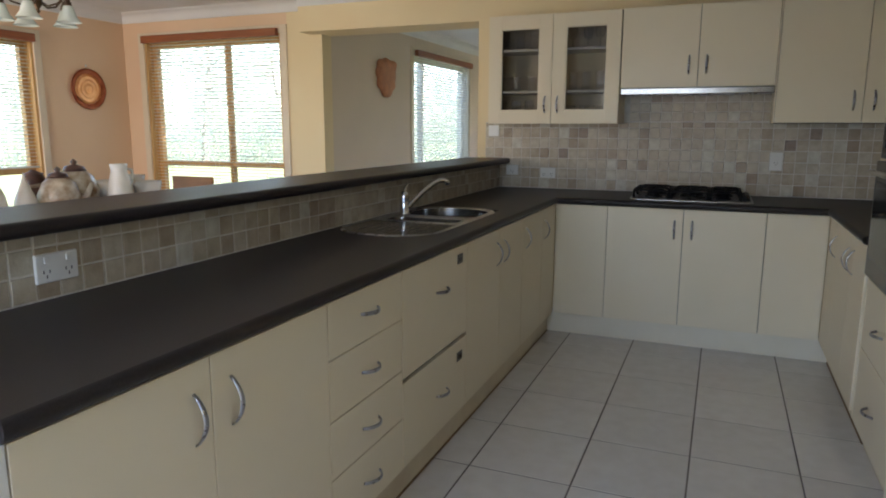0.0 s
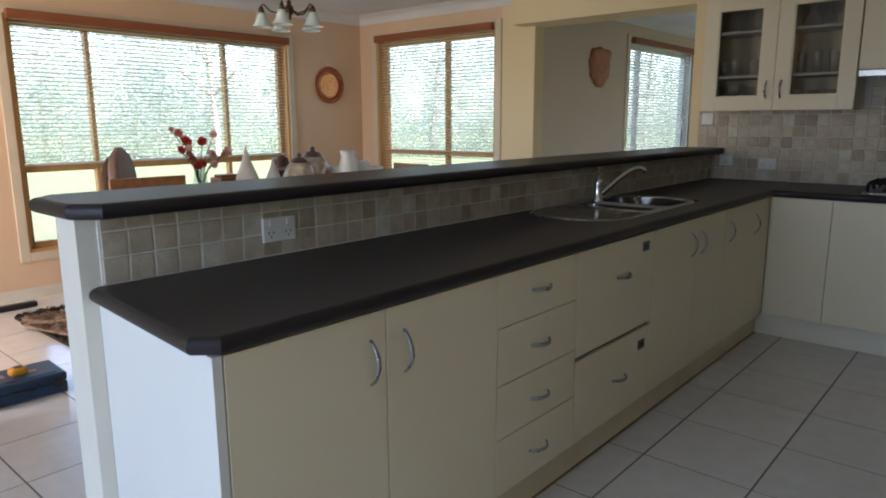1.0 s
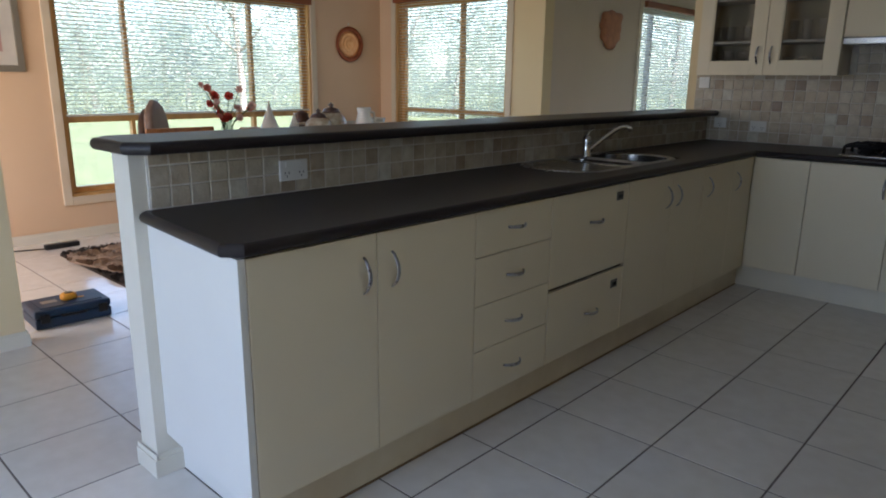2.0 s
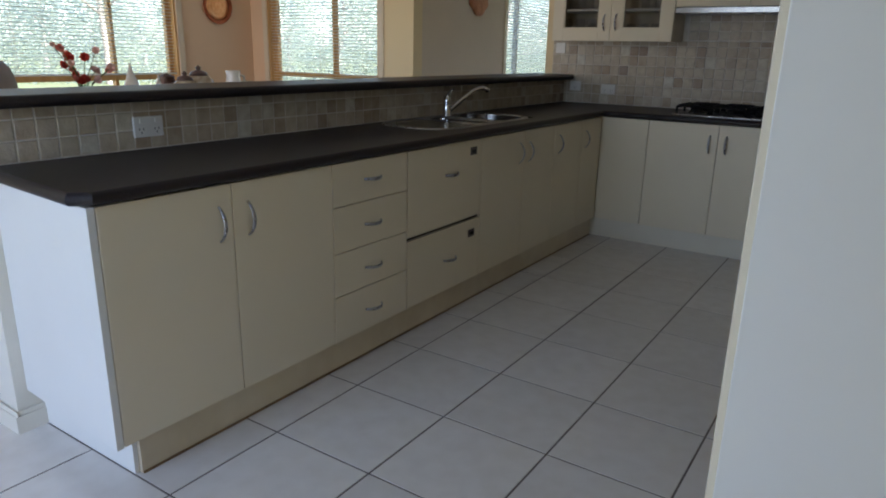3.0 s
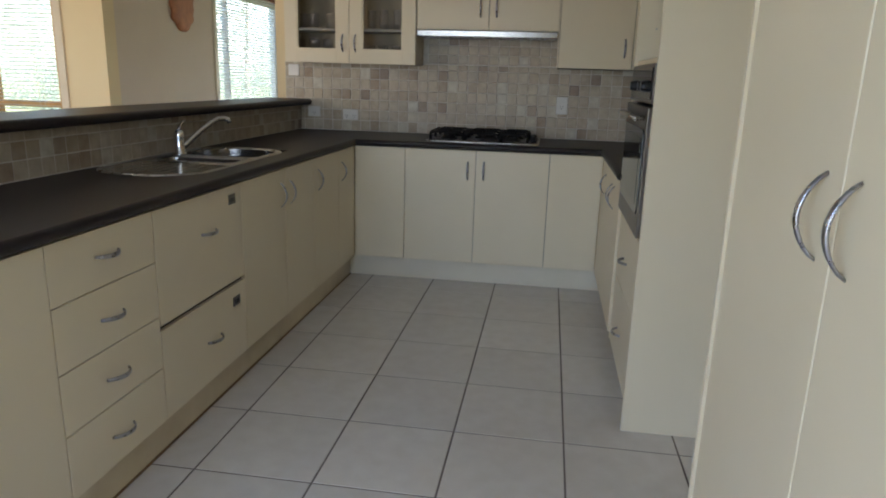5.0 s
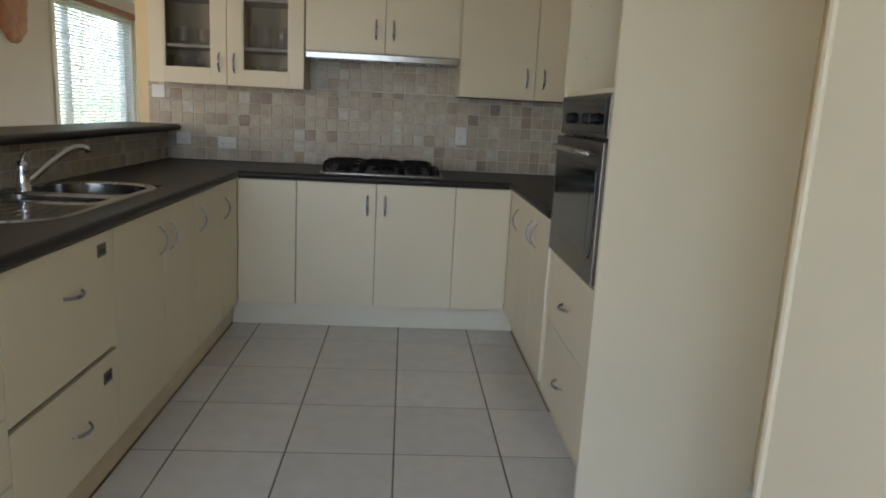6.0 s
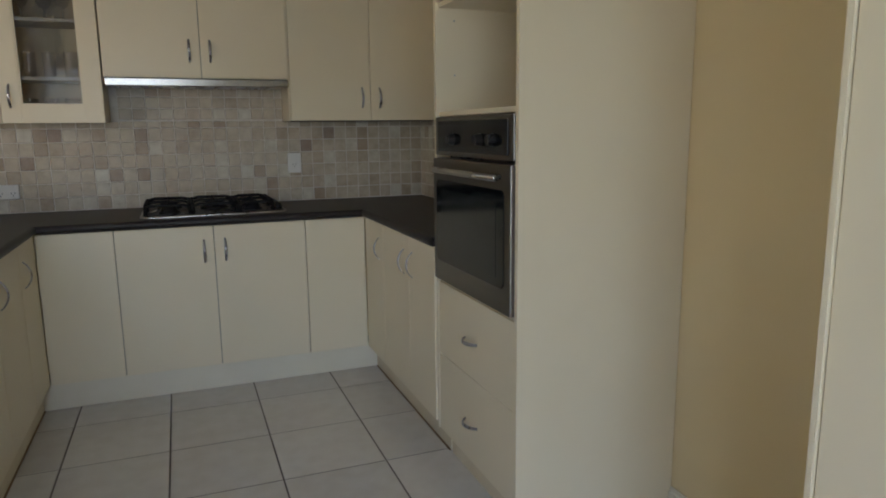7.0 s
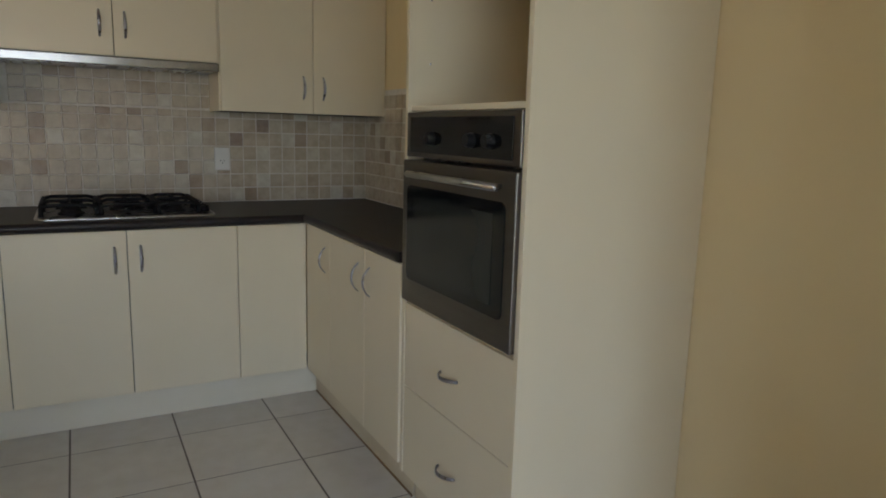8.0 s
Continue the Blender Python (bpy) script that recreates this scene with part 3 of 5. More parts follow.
for a, b, hz, bz in ((DB, 0.449, 0.294, 0.381), (0.461, DT, 0.698, 0.785)):
    d = part("drawer", B(PX - 0.018, PX, 1.909, 2.512, a + 0.002, b - 0.002, bevel=0.0016), M_CREAM, dw)
    bow_handle(d, (PX, 2.243, hz), (0, 1, 0), (1, 0, 0), 0.100)
    bd = part("badge", B(PX, PX + 0.003, 2.404, 2.460, bz - 0.019, bz + 0.019, bevel=0.001), M_DSTEEL, d, "small dark steel badge")
    part("indicator", B(PX + 0.003, PX + 0.0045, 2.415, 2.449, bz - 0.010, bz + 0.006), M_BLACK, bd)

# end of the peninsula
ep = thing("end_panel", (-1.13, 0.58, 0.002), "laminate end panel of the peninsula notched at its foot, daylight paled into its cream", "panel")
part("panel", loft(bmesh.new(), [[(x, y, z) for x, y in ((-1.428, 0.588), (PX - 0.0005, 0.556), (PX - 0.0005, 0.5765), (-1.428, 0.608))] for z in (DB, DT)], True, True), M_LITEND, ep)
part("foot", B(-1.428, PK - 0.012, 0.632, 0.646, 0.002, DB), M_LITEND, ep)
structure("wall_bar", B(-1.545, -1.430, 0.551, YN - 0.002, BASE, 1.0475), M_TRIM, "cream painted half-height wall behind the worktop")
skirting("baseboard_bar_end", -1.559, -1.416, 0.537, 0.551)
skirting("baseboard_bar_side", -1.430, -1.416, 0.551, 0.632)
skirting("baseboard_bar_back", -1.559, -1.545, 0.551, YN - 0.002)


# worktops: slabs with a rounded front edge
def edge_profile(r, top, n=7):
    pts = []
    for i in range(n + 1):
        a = math.pi / 2 - math.pi * i / n
        pts.append((r * 0.9 * math.cos(a), top - r + r * math.sin(a)))
    return pts


def nosing(bm, path, top, bottom):
    """A half-round edge swept along a plan path of (x, y, outward x, outward y)."""
    r = (top - bottom) / 2
    prof = edge_profile(r, top)
    for pair in zip(path, path[1:]):
        loft(bm, [[(x + ox * u, y + oy * u, z) for u, z in prof] for x, y, ox, oy in pair], closed=False)
    return bm


NZ = 0.017
wt = thing("worktop", (0, 4.3, CB), "dark brown laminate worktop with rounded edge round three sides", "worktop")
fx, by, rx = -0.841 - NZ, 4.070 + NZ, 0.618 + NZ
ty0 = 0.520 + NZ
SX0, SX1, SY0, SY1 = -1.385, -0.975, 2.712, 3.305
ch = 0.036
pen_slab = boxes((-1.428, SX0, SY0, SY1, CB, CT), (SX1, fx, SY0, SY1, CB, CT), (-1.428, fx, SY1, YN - 0.012, CB, CT), (-1.428, fx, ty0 + 0.08, SY0, CB, CT))
near = [(-1.428, ty0 + 0.08), (-1.428, ty0 + 0.055), (-1.416, ty0 + 0.043), (fx - ch, ty0), (fx, ty0 + ch), (fx, ty0 + 0.08)]
loft(pen_slab, [[(x, y, z) for x, y in near] for z in (CB, CT)], True, True)
part("slab", pen_slab, M_COUNTER, wt)
part("slab", B(fx, rx, by, YN - 0.012, CB, CT), M_COUNTER, wt)
part("slab", B(rx, XN - 0.010, 3.068, YN - 0.012, CB, CT), M_COUNTER, wt)
part("front_edge", nosing(bmesh.new(), [(-1.428, ty0 + 0.055, -1, 0), (-1.428, ty0 + 0.055, -1, -0.41), (-1.416, ty0 + 0.043, -0.41, -1), (fx - ch, ty0, 0.41, -1), (fx, ty0 + ch, 1, -0.41), (fx, by, 1, 0)], CT, CB), M_COUNTER, wt, smooth=True)
part("front_edge", nosing(bmesh.new(), [(fx, by, 1, -1), (rx, by, -1, -1)], CT, CB), M_COUNTER, wt, smooth=True)
part("front_edge", nosing(bmesh.new(), [(rx, by, -1, 0), (rx, 3.068, -1, 0)], CT, CB), M_COUNTER, wt, smooth=True)

b0, b1, bx0, bx1, byn = 1.048, 1.086, -1.69 + NZ, -1.345 - NZ, 0.522 + NZ
bc = 0.05
bar = thing("bar_top", (-1.5, 2.5, b0), "dark brown laminate bar top with clipped corners on the half wall", "bar top")
plan = [(bx0, YN - 0.014), (bx0, byn + bc), (bx0 + bc, byn), (bx1 - bc, byn), (bx1, byn + bc), (bx1, YN - 0.014)]
part("slab", loft(bmesh.new(), [[(x, y, z) for x, y in plan] for z in (b0, b1)], True, True), M_COUNTER, bar)
part("front_edge", nosing(bmesh.new(), [(bx0, YN - 0.014, -1, 0), (bx0, byn + bc, -1, -0.4), (bx0 + bc, byn, -0.4, -1), (bx1 - bc, byn, 0.4, -1), (bx1, byn + bc, 1, -0.4), (bx1, YN - 0.014, 1, 0)], b1, b0), M_COUNTER, bar, smooth=True)

# sink
snk = thing("sink", (-1.18, 2.800, CT), "stainless steel inset sink with two bowls and a ribbed drainer", "sink")
zt = CT + 0.004


def bowl(cx, cy, w, h, hole, r_out, r_in, depth):
    hw, hh = hole
    bm = bmesh.new()
    loft(bm, [rrect(cx, cy, w, h, r_out, CT + 0.0005), rrect(cx, cy, w - 0.004, h - 0.004 if r_out else h, r_out, zt), rrect(cx, cy, hw + 0.014, hh + 0.014, r_in, zt + 0.001), rrect(cx, cy, hw, hh, r_in, zt - 0.006)])
    part("rim", bm, M_STEEL, snk, "bright steel rim", smooth=True)
    bm = bmesh.new()
    loft(bm, [rrect(cx, cy, hw, hh, r_in, zt - 0.006), rrect(cx, cy, hw - 0.004, hh - 0.004, r_in, CT - depth * 0.3), rrect(cx, cy, hw - 0.02, hh - 0.02, r_in, CT - depth * 0.85), rrect(cx, cy, hw - 0.08, hh - 0.08, tuple(max(0.02, q - 0.04) for q in r_in) if isinstance(r_in, tuple) else max(0.02, r_in - 0.04), CT - depth)], cap1=True)
    part("bowl", bm, M_DIMSTEEL, snk, smooth=True)


bowl(-1.18, 3.108, 0.45, 0.424, (0.385, 0.365), (0.18, 0.18, 0.002, 0.002), (0.16, 0.16, 0.05, 0.05), 0.165)
bowl(-1.18, 2.797, 0.45, 0.194, (0.36, 0.150), 0.002, 0.045, 0.11)
dr = bmesh.new()
loft(dr, [rrect(-1.18, 2.495, w, h, (0.002, 0.002, r, r), z) for w, h, r, z in ((0.45, 0.406, 0.19, CT + 0.0005), (0.446, 0.402, 0.188, zt + 0.001), (0.43, 0.386, 0.18, zt + 0.0015), (0.415, 0.370, 0.17, zt - 0.001))])
part("rim", dr, M_STEEL, snk, "bright steel rim", smooth=True)
dr = bmesh.new()
loft(dr, [rrect(-1.18, 2.495, 0.415, 0.370, (0.002, 0.002, 0.17, 0.17), zt - 0.001), rrect(-1.18, 2.495, 0.40, 0.355, (0.03, 0.03, 0.16, 0.16), zt - 0.003)], cap1=True)
part("drainer", dr, M_DIMSTEEL, snk, smooth=False)
for k in range(7):
    rb = bmesh.new()
    x = -1.18 + (k - 3) * 0.042
    tube(rb, [(x, 2.40, zt - 0.004), (x, 2.42, zt - 0.0025), (x, 2.62, zt - 0.0025), (x, 2.64, zt - 0.004)], 0.0016, 6)
    part("rib", rb, M_DIMSTEEL, snk, smooth=True)
for cy, dp in ((3.108, 0.165), (2.797, 0.11)):
    part("drain", lathe(bmesh.new(), (-1.18, cy, CT - dp + 0.001), [(0.036, 0), (0.036, 0.003), (0.02, 0.001)]), M_CHROME, snk)

tap = thing("mixer_tap", (-1.335, 2.915, CT), "chrome mixer tap with a long raised spout behind the sink", "tap")
part("base", lathe(bmesh.new(), (-1.335, 2.915, zt), [(0.028, 0), (0.028, 0.006), (0.023, 0.012), (0.022, 0.075), (0.024, 0.085), (0.021, 0.105), (0.012, 0.112)]), M_CHROME, tap, smooth=True)
sp = bmesh.new()
tube(sp, [(-1.335, 2.915, 0.905), (-1.315, 2.940, 0.93), (-1.275, 3.000, 0.985), (-1.24, 3.050, 1.025), (-1.222, 3.075, 1.038), (-1.205, 3.095, 1.040), (-1.190, 3.105, 1.034), (-1.186, 3.108, 1.018)],
     [0.014, 0.0135, 0.012, 0.011, 0.011, 0.012, 0.0125, 0.012], 10)
part("spout", sp, M_CHROME, tap, smooth=True)
lv = bmesh.new()
tube(lv, [(-1.335, 2.915, 0.992), (-1.345, 2.940, 1.006), (-1.355, 2.985, 1.022), (-1.36, 3.015, 1.026)], [0.012, 0.010, 0.008, 0.007], 8, 0.6)
part("lever", lv, M_CHROME, tap, smooth=True)

# cooktop
hob = thing("gas_cooktop", (-0.085, 4.39, CT), "black gas cooktop with cast iron trivets on a black enamel tray", "cooktop")
hb = bmesh.new()
loft(hb, [rrect(-0.085, 4.39, 0.68, 0.46, 0.04, CT + 0.0005), rrect(-0.085, 4.39, 0.68, 0.46, 0.04, CT + 0.006), rrect(-0.085, 4.39, 0.65, 0.43, 0.03, CT + 0.011)], cap1=True)
part("tray", hb, M_BLACK, hob, "black enamel tray", smooth=False)
he = bmesh.new()
loft(he, [rrect(-0.085, 4.39, w, d, r, z) for w, d, r, z in ((0.69, 0.47, 0.045, CT + 0.0005), (0.69, 0.47, 0.045, CT + 0.005), (0.672, 0.452, 0.038, CT + 0.0085), (0.66, 0.44, 0.035, CT + 0.005))])
part("edge_strip", he, M_STEEL, hob, "thin brushed steel edge strip", smooth=True)
for bx, byy, r in ((-0.30, 4.28, 0.038), (-0.30, 4.50, 0.048), (-0.08, 4.42, 0.060), (0.10, 4.50, 0.042), (0.10, 4.27, 0.034)):
    bu = part("burner", lathe(bmesh.new(), (bx, byy, CT + 0.010), [(r + 0.014, 0), (r + 0.012, 0.008), (r, 0.012), (r, 0.022), (r * 0.9, 0.026)]), M_BLACK, hob, smooth=True)
    part("burner_cap", lathe(bmesh.new(), (bx, byy, CT + 0.036), [(r * 0.92, 0), (r * 0.95, 0.004), (r * 0.7, 0.009)]), M_IRON, bu, smooth=True)
for tx0, tx1 in ((-0.405, -0.205), (-0.190, 0.015), (0.030, 0.190)):
    tv = bmesh.new()
    y0, y1, zz = 4.20, 4.58, CT + 0.055
    for a, b in (((tx0, y0), (tx1, y0)), ((tx1, y0), (tx1, y1)), ((tx1, y1), (tx0, y1)), ((tx0, y1), (tx0, y0)), ((tx0, 4.39), (tx1, 4.39))):
        tube(tv, [(a[0], a[1], zz - 0.008), (a[0] * 0.85 + b[0] * 0.15, a[1] * 0.85 + b[1] * 0.15, zz), (a[0] * 0.15 + b[0] * 0.85, a[1] * 0.15 + b[1] * 0.85, zz), (b[0], b[1], zz - 0.008)], 0.008, 6)
    mx = (tx0 + tx1) / 2
    for a, b in (((mx, y0), (mx, 4.255)), ((mx, 4.31), (mx, 4.45)), ((mx, 4.53), (mx, y1))):
        tube(tv, [(a[0], a[1], zz), (b[0], b[1], zz + 0.002)], 0.007, 6)
    for x in (tx0, tx1):
        for y in (y0, 4.39, y1):
            tube(tv, [(x, y, zz - 0.008), (x, y, CT + 0.010)], [0.008, 0.010], 6)
    part("trivet", tv, M_IRON, hob, "cast iron trivet", smooth=True)
for k in range(5):
    kb = part("knob", lathe(bmesh.new(), (0.222, 4.24 + k * 0.062, CT + 0.010), [(0.021, 0), (0.020, 0.012), (0.017, 0.026), (0.012, 0.028)], 16), M_BLACK, hob, smooth=True)
    part("pointer", B(0.219, 0.225, 4.23 + k * 0.062, 4.254 + k * 0.062, CT + 0.038, CT + 0.042), M_BLACK, kb)

# wall cabinets
UZ, UT, UY = 1.333, 2.03, 4.442


def framed_door(parent, x0, x1, z0, z1, y, hx):
    w = 0.084
    bm = bmesh.new()
    t = 0.02
    for a in ((x0, x0 + w, y, y + t, z0, z1), (x1 - w, x1, y, y + t, z0, z1), (x0 + w, x1 - w, y, y + t, z0, z0 + w), (x0 + w, x1 - w, y, y + t, z1 - w, z1)):
        box(bm, *a, bevel=0.0015)
    d = part("door", bm, M_CREAM, parent)
    bd = bmesh.new()
    g = 0.008
    for a in ((x0 + w, x0 + w + g, y + 0.004, y + t, z0 + w, z1 - w), (x1 - w - g, x1 - w, y + 0.004, y + t, z0 + w, z1 - w),
              (x0 + w + g, x1 - w - g, y + 0.004, y + t, z0 + w, z0 + w + g), (x0 + w + g, x1 - w - g, y + 0.004, y + t, z1 - w - g, z1 - w)):
        box(bd, *a)
    part("bead", bd, M_CREAM, d)
    p = part("pane", B(x0 + w + g, x1 - w - g, y + 0.009, y + 0.012, z0 + w + g, z1 - w - g), M_CABGLASS, d, "glass pane tinted to dim the cabinet inside")
    p.visible_shadow = False
    bow_handle(d, (hx, y, 1.455), (0, 0, 1), (0, -1, 0), 0.105)
    return d


gc = thing("display_cabinet", (-1.008, 4.58, UZ), "cream wall cabinet with two glazed doors and glassware inside", "wall cabinet")
gx0, gx1 = -1.430, -0.558
back = YN - 0.006
cz = [(gx0, gx0 + 0.018, UY + 0.022, back, UZ, UT), (gx1 - 0.018, gx1, UY + 0.022, back, UZ, UT), (gx0 + 0.018, gx1 - 0.018, UY + 0.022, back, UZ, UZ + 0.018),
      (gx0 + 0.018, gx1 - 0.018, UY + 0.022, back, UT - 0.018, UT), (gx0 + 0.018, gx1 - 0.018, back - 0.006, back, UZ + 0.018, UT - 0.018)]
part("body", boxes(*cz), M_CREAM, gc)
for sz in (1.530, 1.800):
    part("shelf", B(gx0 + 0.018, gx1 - 0.018, UY + 0.024, back - 0.006, sz, sz + 0.016), M_EDGE, gc, "white shelf")
gm = (gx0 + gx1) / 2
framed_door(gc, gx0 + 0.001, gm - 0.0015, UZ - 0.004, UT, UY, gm - 0.042)
framed_door(gc, gm + 0.0015, gx1 - 0.001, UZ - 0.004, UT, UY, gm + 0.042)

unit("wall_cabinet", ("y", UY, -1), -0.552, 0.334, 1.548, UT + 0.005, 0.265, "cream laminate wall cabinet over the range hood",
     [(-0.552, -0.097, 1.548, UT + 0.005, "door", (-0.150, 1.683, "v")), (-0.097, 0.334, 1.548, UT + 0.005, "door", (-0.050, 1.683, "v"))])
unit("wall_cabinet", ("y", UY, -1), 0.342, XN - 0.004, UZ, UT + 0.2, 0.265, "cream laminate wall cabinet with two plain doors",
     [(0.342, 0.787, UZ, UT + 0.2, "door", (0.738, 1.459, "v")), (0.787, XN - 0.004, UZ, UT + 0.2, "door", (0.839, 1.459, "v"))])
solid("filler_strip", B(0.3345, 0.3415, UY + 0.004, YN - 0.012, UZ, UT), M_CREAM, "narrow cream laminate filler strip beside the wall cabinet", "filler")

hood = thing("range_hood", (-0.1, 4.55, 1.52), "slide-out range hood with a brushed steel front strip", "range hood")
part("body", B(-0.54, 0.328, UY + 0.01, YN - 0.012, 1.512, 1.545), M_DSTEEL, hood)
part("front_strip", B(-0.545, 0.333, UY - 0.030, UY + 0.01, 1.508, 1.544, bevel=0.003), M_DIMSTEEL, hood, "brushed steel front strip")
for k in (-0.33, 0.12):
    part("filter", B(k - 0.2, k + 0.2, UY + 0.03, YN - 0.05, 1.508, 1.512), M_STEEL, hood)

# oven tower
OX, OY0, OY1 = 0.664, 2.402, 3.066
ov = thing("oven_cabinet", (0.95, 2.73, 0), "tall cream laminate oven tower with two drawers and an open niche", "cabinet")
part("side_panel", B(0.648, XE - 0.003, OY0, OY0 + 0.018, 0.002, UT + 0.2), M_CREAM, ov)
part("side_panel", B(0.648, XE - 0.003, OY1 - 0.018, OY1, 0.118, UT + 0.2), M_CREAM, ov)
iy0, iy1 = OY0 + 0.018, OY1 - 0.018
part("kickboard", B(RK, RK + 0.016, iy0, iy1, 0.002, 0.116), M_DIMKICK, ov)
for z in (0.714, 1.326, 1.705):
    part("shelf", B(0.66, XE - 0.003, iy0, iy1, z, z + 0.016), M_CREAM, ov)
part("back_panel", B(XE - 0.012, XE - 0.004, iy0, iy1, 0.12, UT + 0.2), M_CREAM, ov)
for a, b, h in ((0.120, 0.430, 0.263), (0.433, 0.714, 0.563)):
    d = part("drawer", B(OX - 0.014, OX + 0.004, iy0 + 0.002, iy1 - 0.002, a, b, bevel=0.0016), M_CREAM, ov)
    bow_handle(d, (OX - 0.014, 2.742, h), (0, 1, 0), (-1, 0, 0), 0.100)
part("door", B(OX - 0.014, OX + 0.004, iy0 + 0.002, iy1 - 0.002, 1.722, UT + 0.2, bevel=0.0016), M_CREAM, ov)
for z in (1.47, 1.66):
    part("shelf_pin", lathe(bmesh.new(), (0.72, iy1 - 0.004, z), [(0.003, 0), (0.003, 0.005)], 8), M_SATIN, ov)

oven = thing("oven", (0.9, 2.73, 0.735), "built-in dark stainless wall oven with a black glass door", "oven")
part("body", B(0.69, 1.18, iy0 + 0.03, iy1 - 0.03, 0.735, 1.320), M_BLACK, oven)
cp = part("control_panel", B(OX - 0.02, 0.689, iy0 + 0.004, iy1 - 0.004, 1.188, 1.322, bevel=0.003), M_DSTEEL, oven, "dark stainless control panel")
part("fascia", B(OX - 0.024, OX - 0.02, iy0 + 0.035, iy1 - 0.035, 1.202, 1.308, bevel=0.0015), M_OVGLASS, cp, "black glass fascia")
for ky in (2.550, 2.642, 2.866):
    kn = bmesh.new()
    tube(kn, [(OX - 0.024, ky, 1.246), (OX - 0.034, ky, 1.246), (OX - 0.046, ky, 1.246)], [0.020, 0.019, 0.016], 16)
    k = part("knob", kn, M_BLACK, cp, "black knob", smooth=False)
od = part("oven_door", B(OX - 0.030, 0.689, iy0 + 0.002, iy1 - 0.002, 0.730, 1.178, bevel=0.004), M_DSTEEL, oven, "dark stainless door")
dg = bmesh.new()
loft(dg, [[(xx, p[0], p[1]) for p in rrect(2.735, 0.954, w, h, 0.022, 0)] for xx, w, h in ((OX - 0.0302, 0.548, 0.296), (OX - 0.0335, 0.546, 0.294))], cap1=True)
part("door_glass", dg, M_OVGLASS, od, "black glass")
part("inner_window", B(OX - 0.0345, OX - 0.0335, 2.512, 2.958, 0.836, 1.070), M_GREYGLASS, od)
hd = bmesh.new()
tube(hd, [(OX - 0.062, 2.46, 1.139), (OX - 0.062, 2.95, 1.139)], 0.010, 12)
for y in (2.49, 2.92):
    tube(hd, [(OX - 0.03, y, 1.139), (OX - 0.062, y, 1.139)], 0.007, 8)
part("oven_handle", hd, M_STEEL, od, "brushed steel bar handle", smooth=True)

# pantry
PF = 0.673
pn = thing("pantry_cabinet", (0.95, 0.98, 0), "tall cream laminate pantry with two plain doors", "cabinet")
part("side_panel", B(PF + 0.012, XE - 0.003, 0.465, 0.482, 0.002, CEIL - 0.002, bevel=0.0015), M_LITEND, pn, "end panel with daylight paled into its cream")
part("side_panel", B(PF - 0.006, XE - 0.003, 1.425, 1.436, 0.002, CEIL - 0.002), M_CREAM, pn)
part("body", B(PF + 0.024, XE - 0.003, 0.484, 1.423, 0.13, CEIL - 0.004), M_GAPSHADE, pn)
part("kickboard", B(PF + 0.04, PF + 0.056, 0.484, 1.423, 0.002, 0.128), M_DIMKICK, pn)
for a, b, hy in ((0.482, 0.948, 0.898), (0.948, 1.424, 0.998)):
    d = part("door", B(PF, PF + 0.018, a + 0.0016, b - 0.0016, 0.13, CEIL - 0.01, bevel=0.0016), M_CREAM, pn)
    bow_handle(d, (PF, hy, 1.090), (0, 0, 1), (-1, 0, 0), 0.116, 0.030)


# sockets and switches
def plate(name, at, ax, w, h, label, rockers, pins=True):
    """A wall plate; at: middle on the wall; ax 'x' faces +x, 'y' faces -y."""
    f = (lambda u, v, z: (at[0] + v, at[1] + u, at[2] + z)) if ax == "x" else (lambda u, v, z: (at[0] + u, at[1] - v, at[2] + z))

    def pb(u0, u1, v0, v1, z0, z1, bevel=0.0):
        a, b = f(u0, v0, z0), f(u1, v1, z1)
        return B(a[0], b[0], a[1], b[1], a[2], b[2], bevel=bevel)
    p = thing(name, at, label, "socket" if pins else "switch")
    part("cover", pb(-w / 2, w / 2, 0, 0.010, -h / 2, h / 2, bevel=0.003), M_PLASTIC, p)
    for u in rockers:
        part("rocker", pb(u - 0.006, u + 0.006, 0.010, 0.014, h * 0.18, h * 0.18 + 0.016, bevel=0.001), M_PLASTIC, p)
        if pins:
            for du, dz in ((-0.008, -0.008), (0.008, -0.008), (0, -0.020)):
                part("slot", pb(u + du - 0.0015, u + du + 0.0015, 0.010, 0.0106, dz - 0.004, dz + 0.004), M_HOLE, p)
    return p


plate("power_socket", (-1.424, 1.112, 0.957), "x", 0.115, 0.072, "white double power socket on the tiled upstand", (-0.03, 0.03))
plate("light_switch", (-1.472, YN - 0.006, 1.280), "y", 0.078, 0.078, "white light switch under the glazed cabinet", (0.0,), False)
plate("power_socket", (-1.326, YN - 0.009, 1.003), "y", 0.090, 0.072, "white power socket on the splashback by the bar", (0.0,))
plate("power_socket", (-1.063, YN - 0.009, 0.990), "y", 0.110, 0.072, "white double power socket on the splashback", (-0.028, 0.028))
plate("power_socket", (0.388, YN - 0.009, 1.098), "y", 0.075, 0.115, "white upright power socket beside the cooktop", (0.0,))

# thin brown line where the kickboards meet the tiles
for a in ((PK, PK + 0.005, 0.65, BK - 0.006), (RK - 0.005, RK, 3.07, BK - 0.006)):
    structure("trim", B(*a, 0.0005, 0.006), M_FOOTLINE, "thin brown line at the foot of the kickboards")

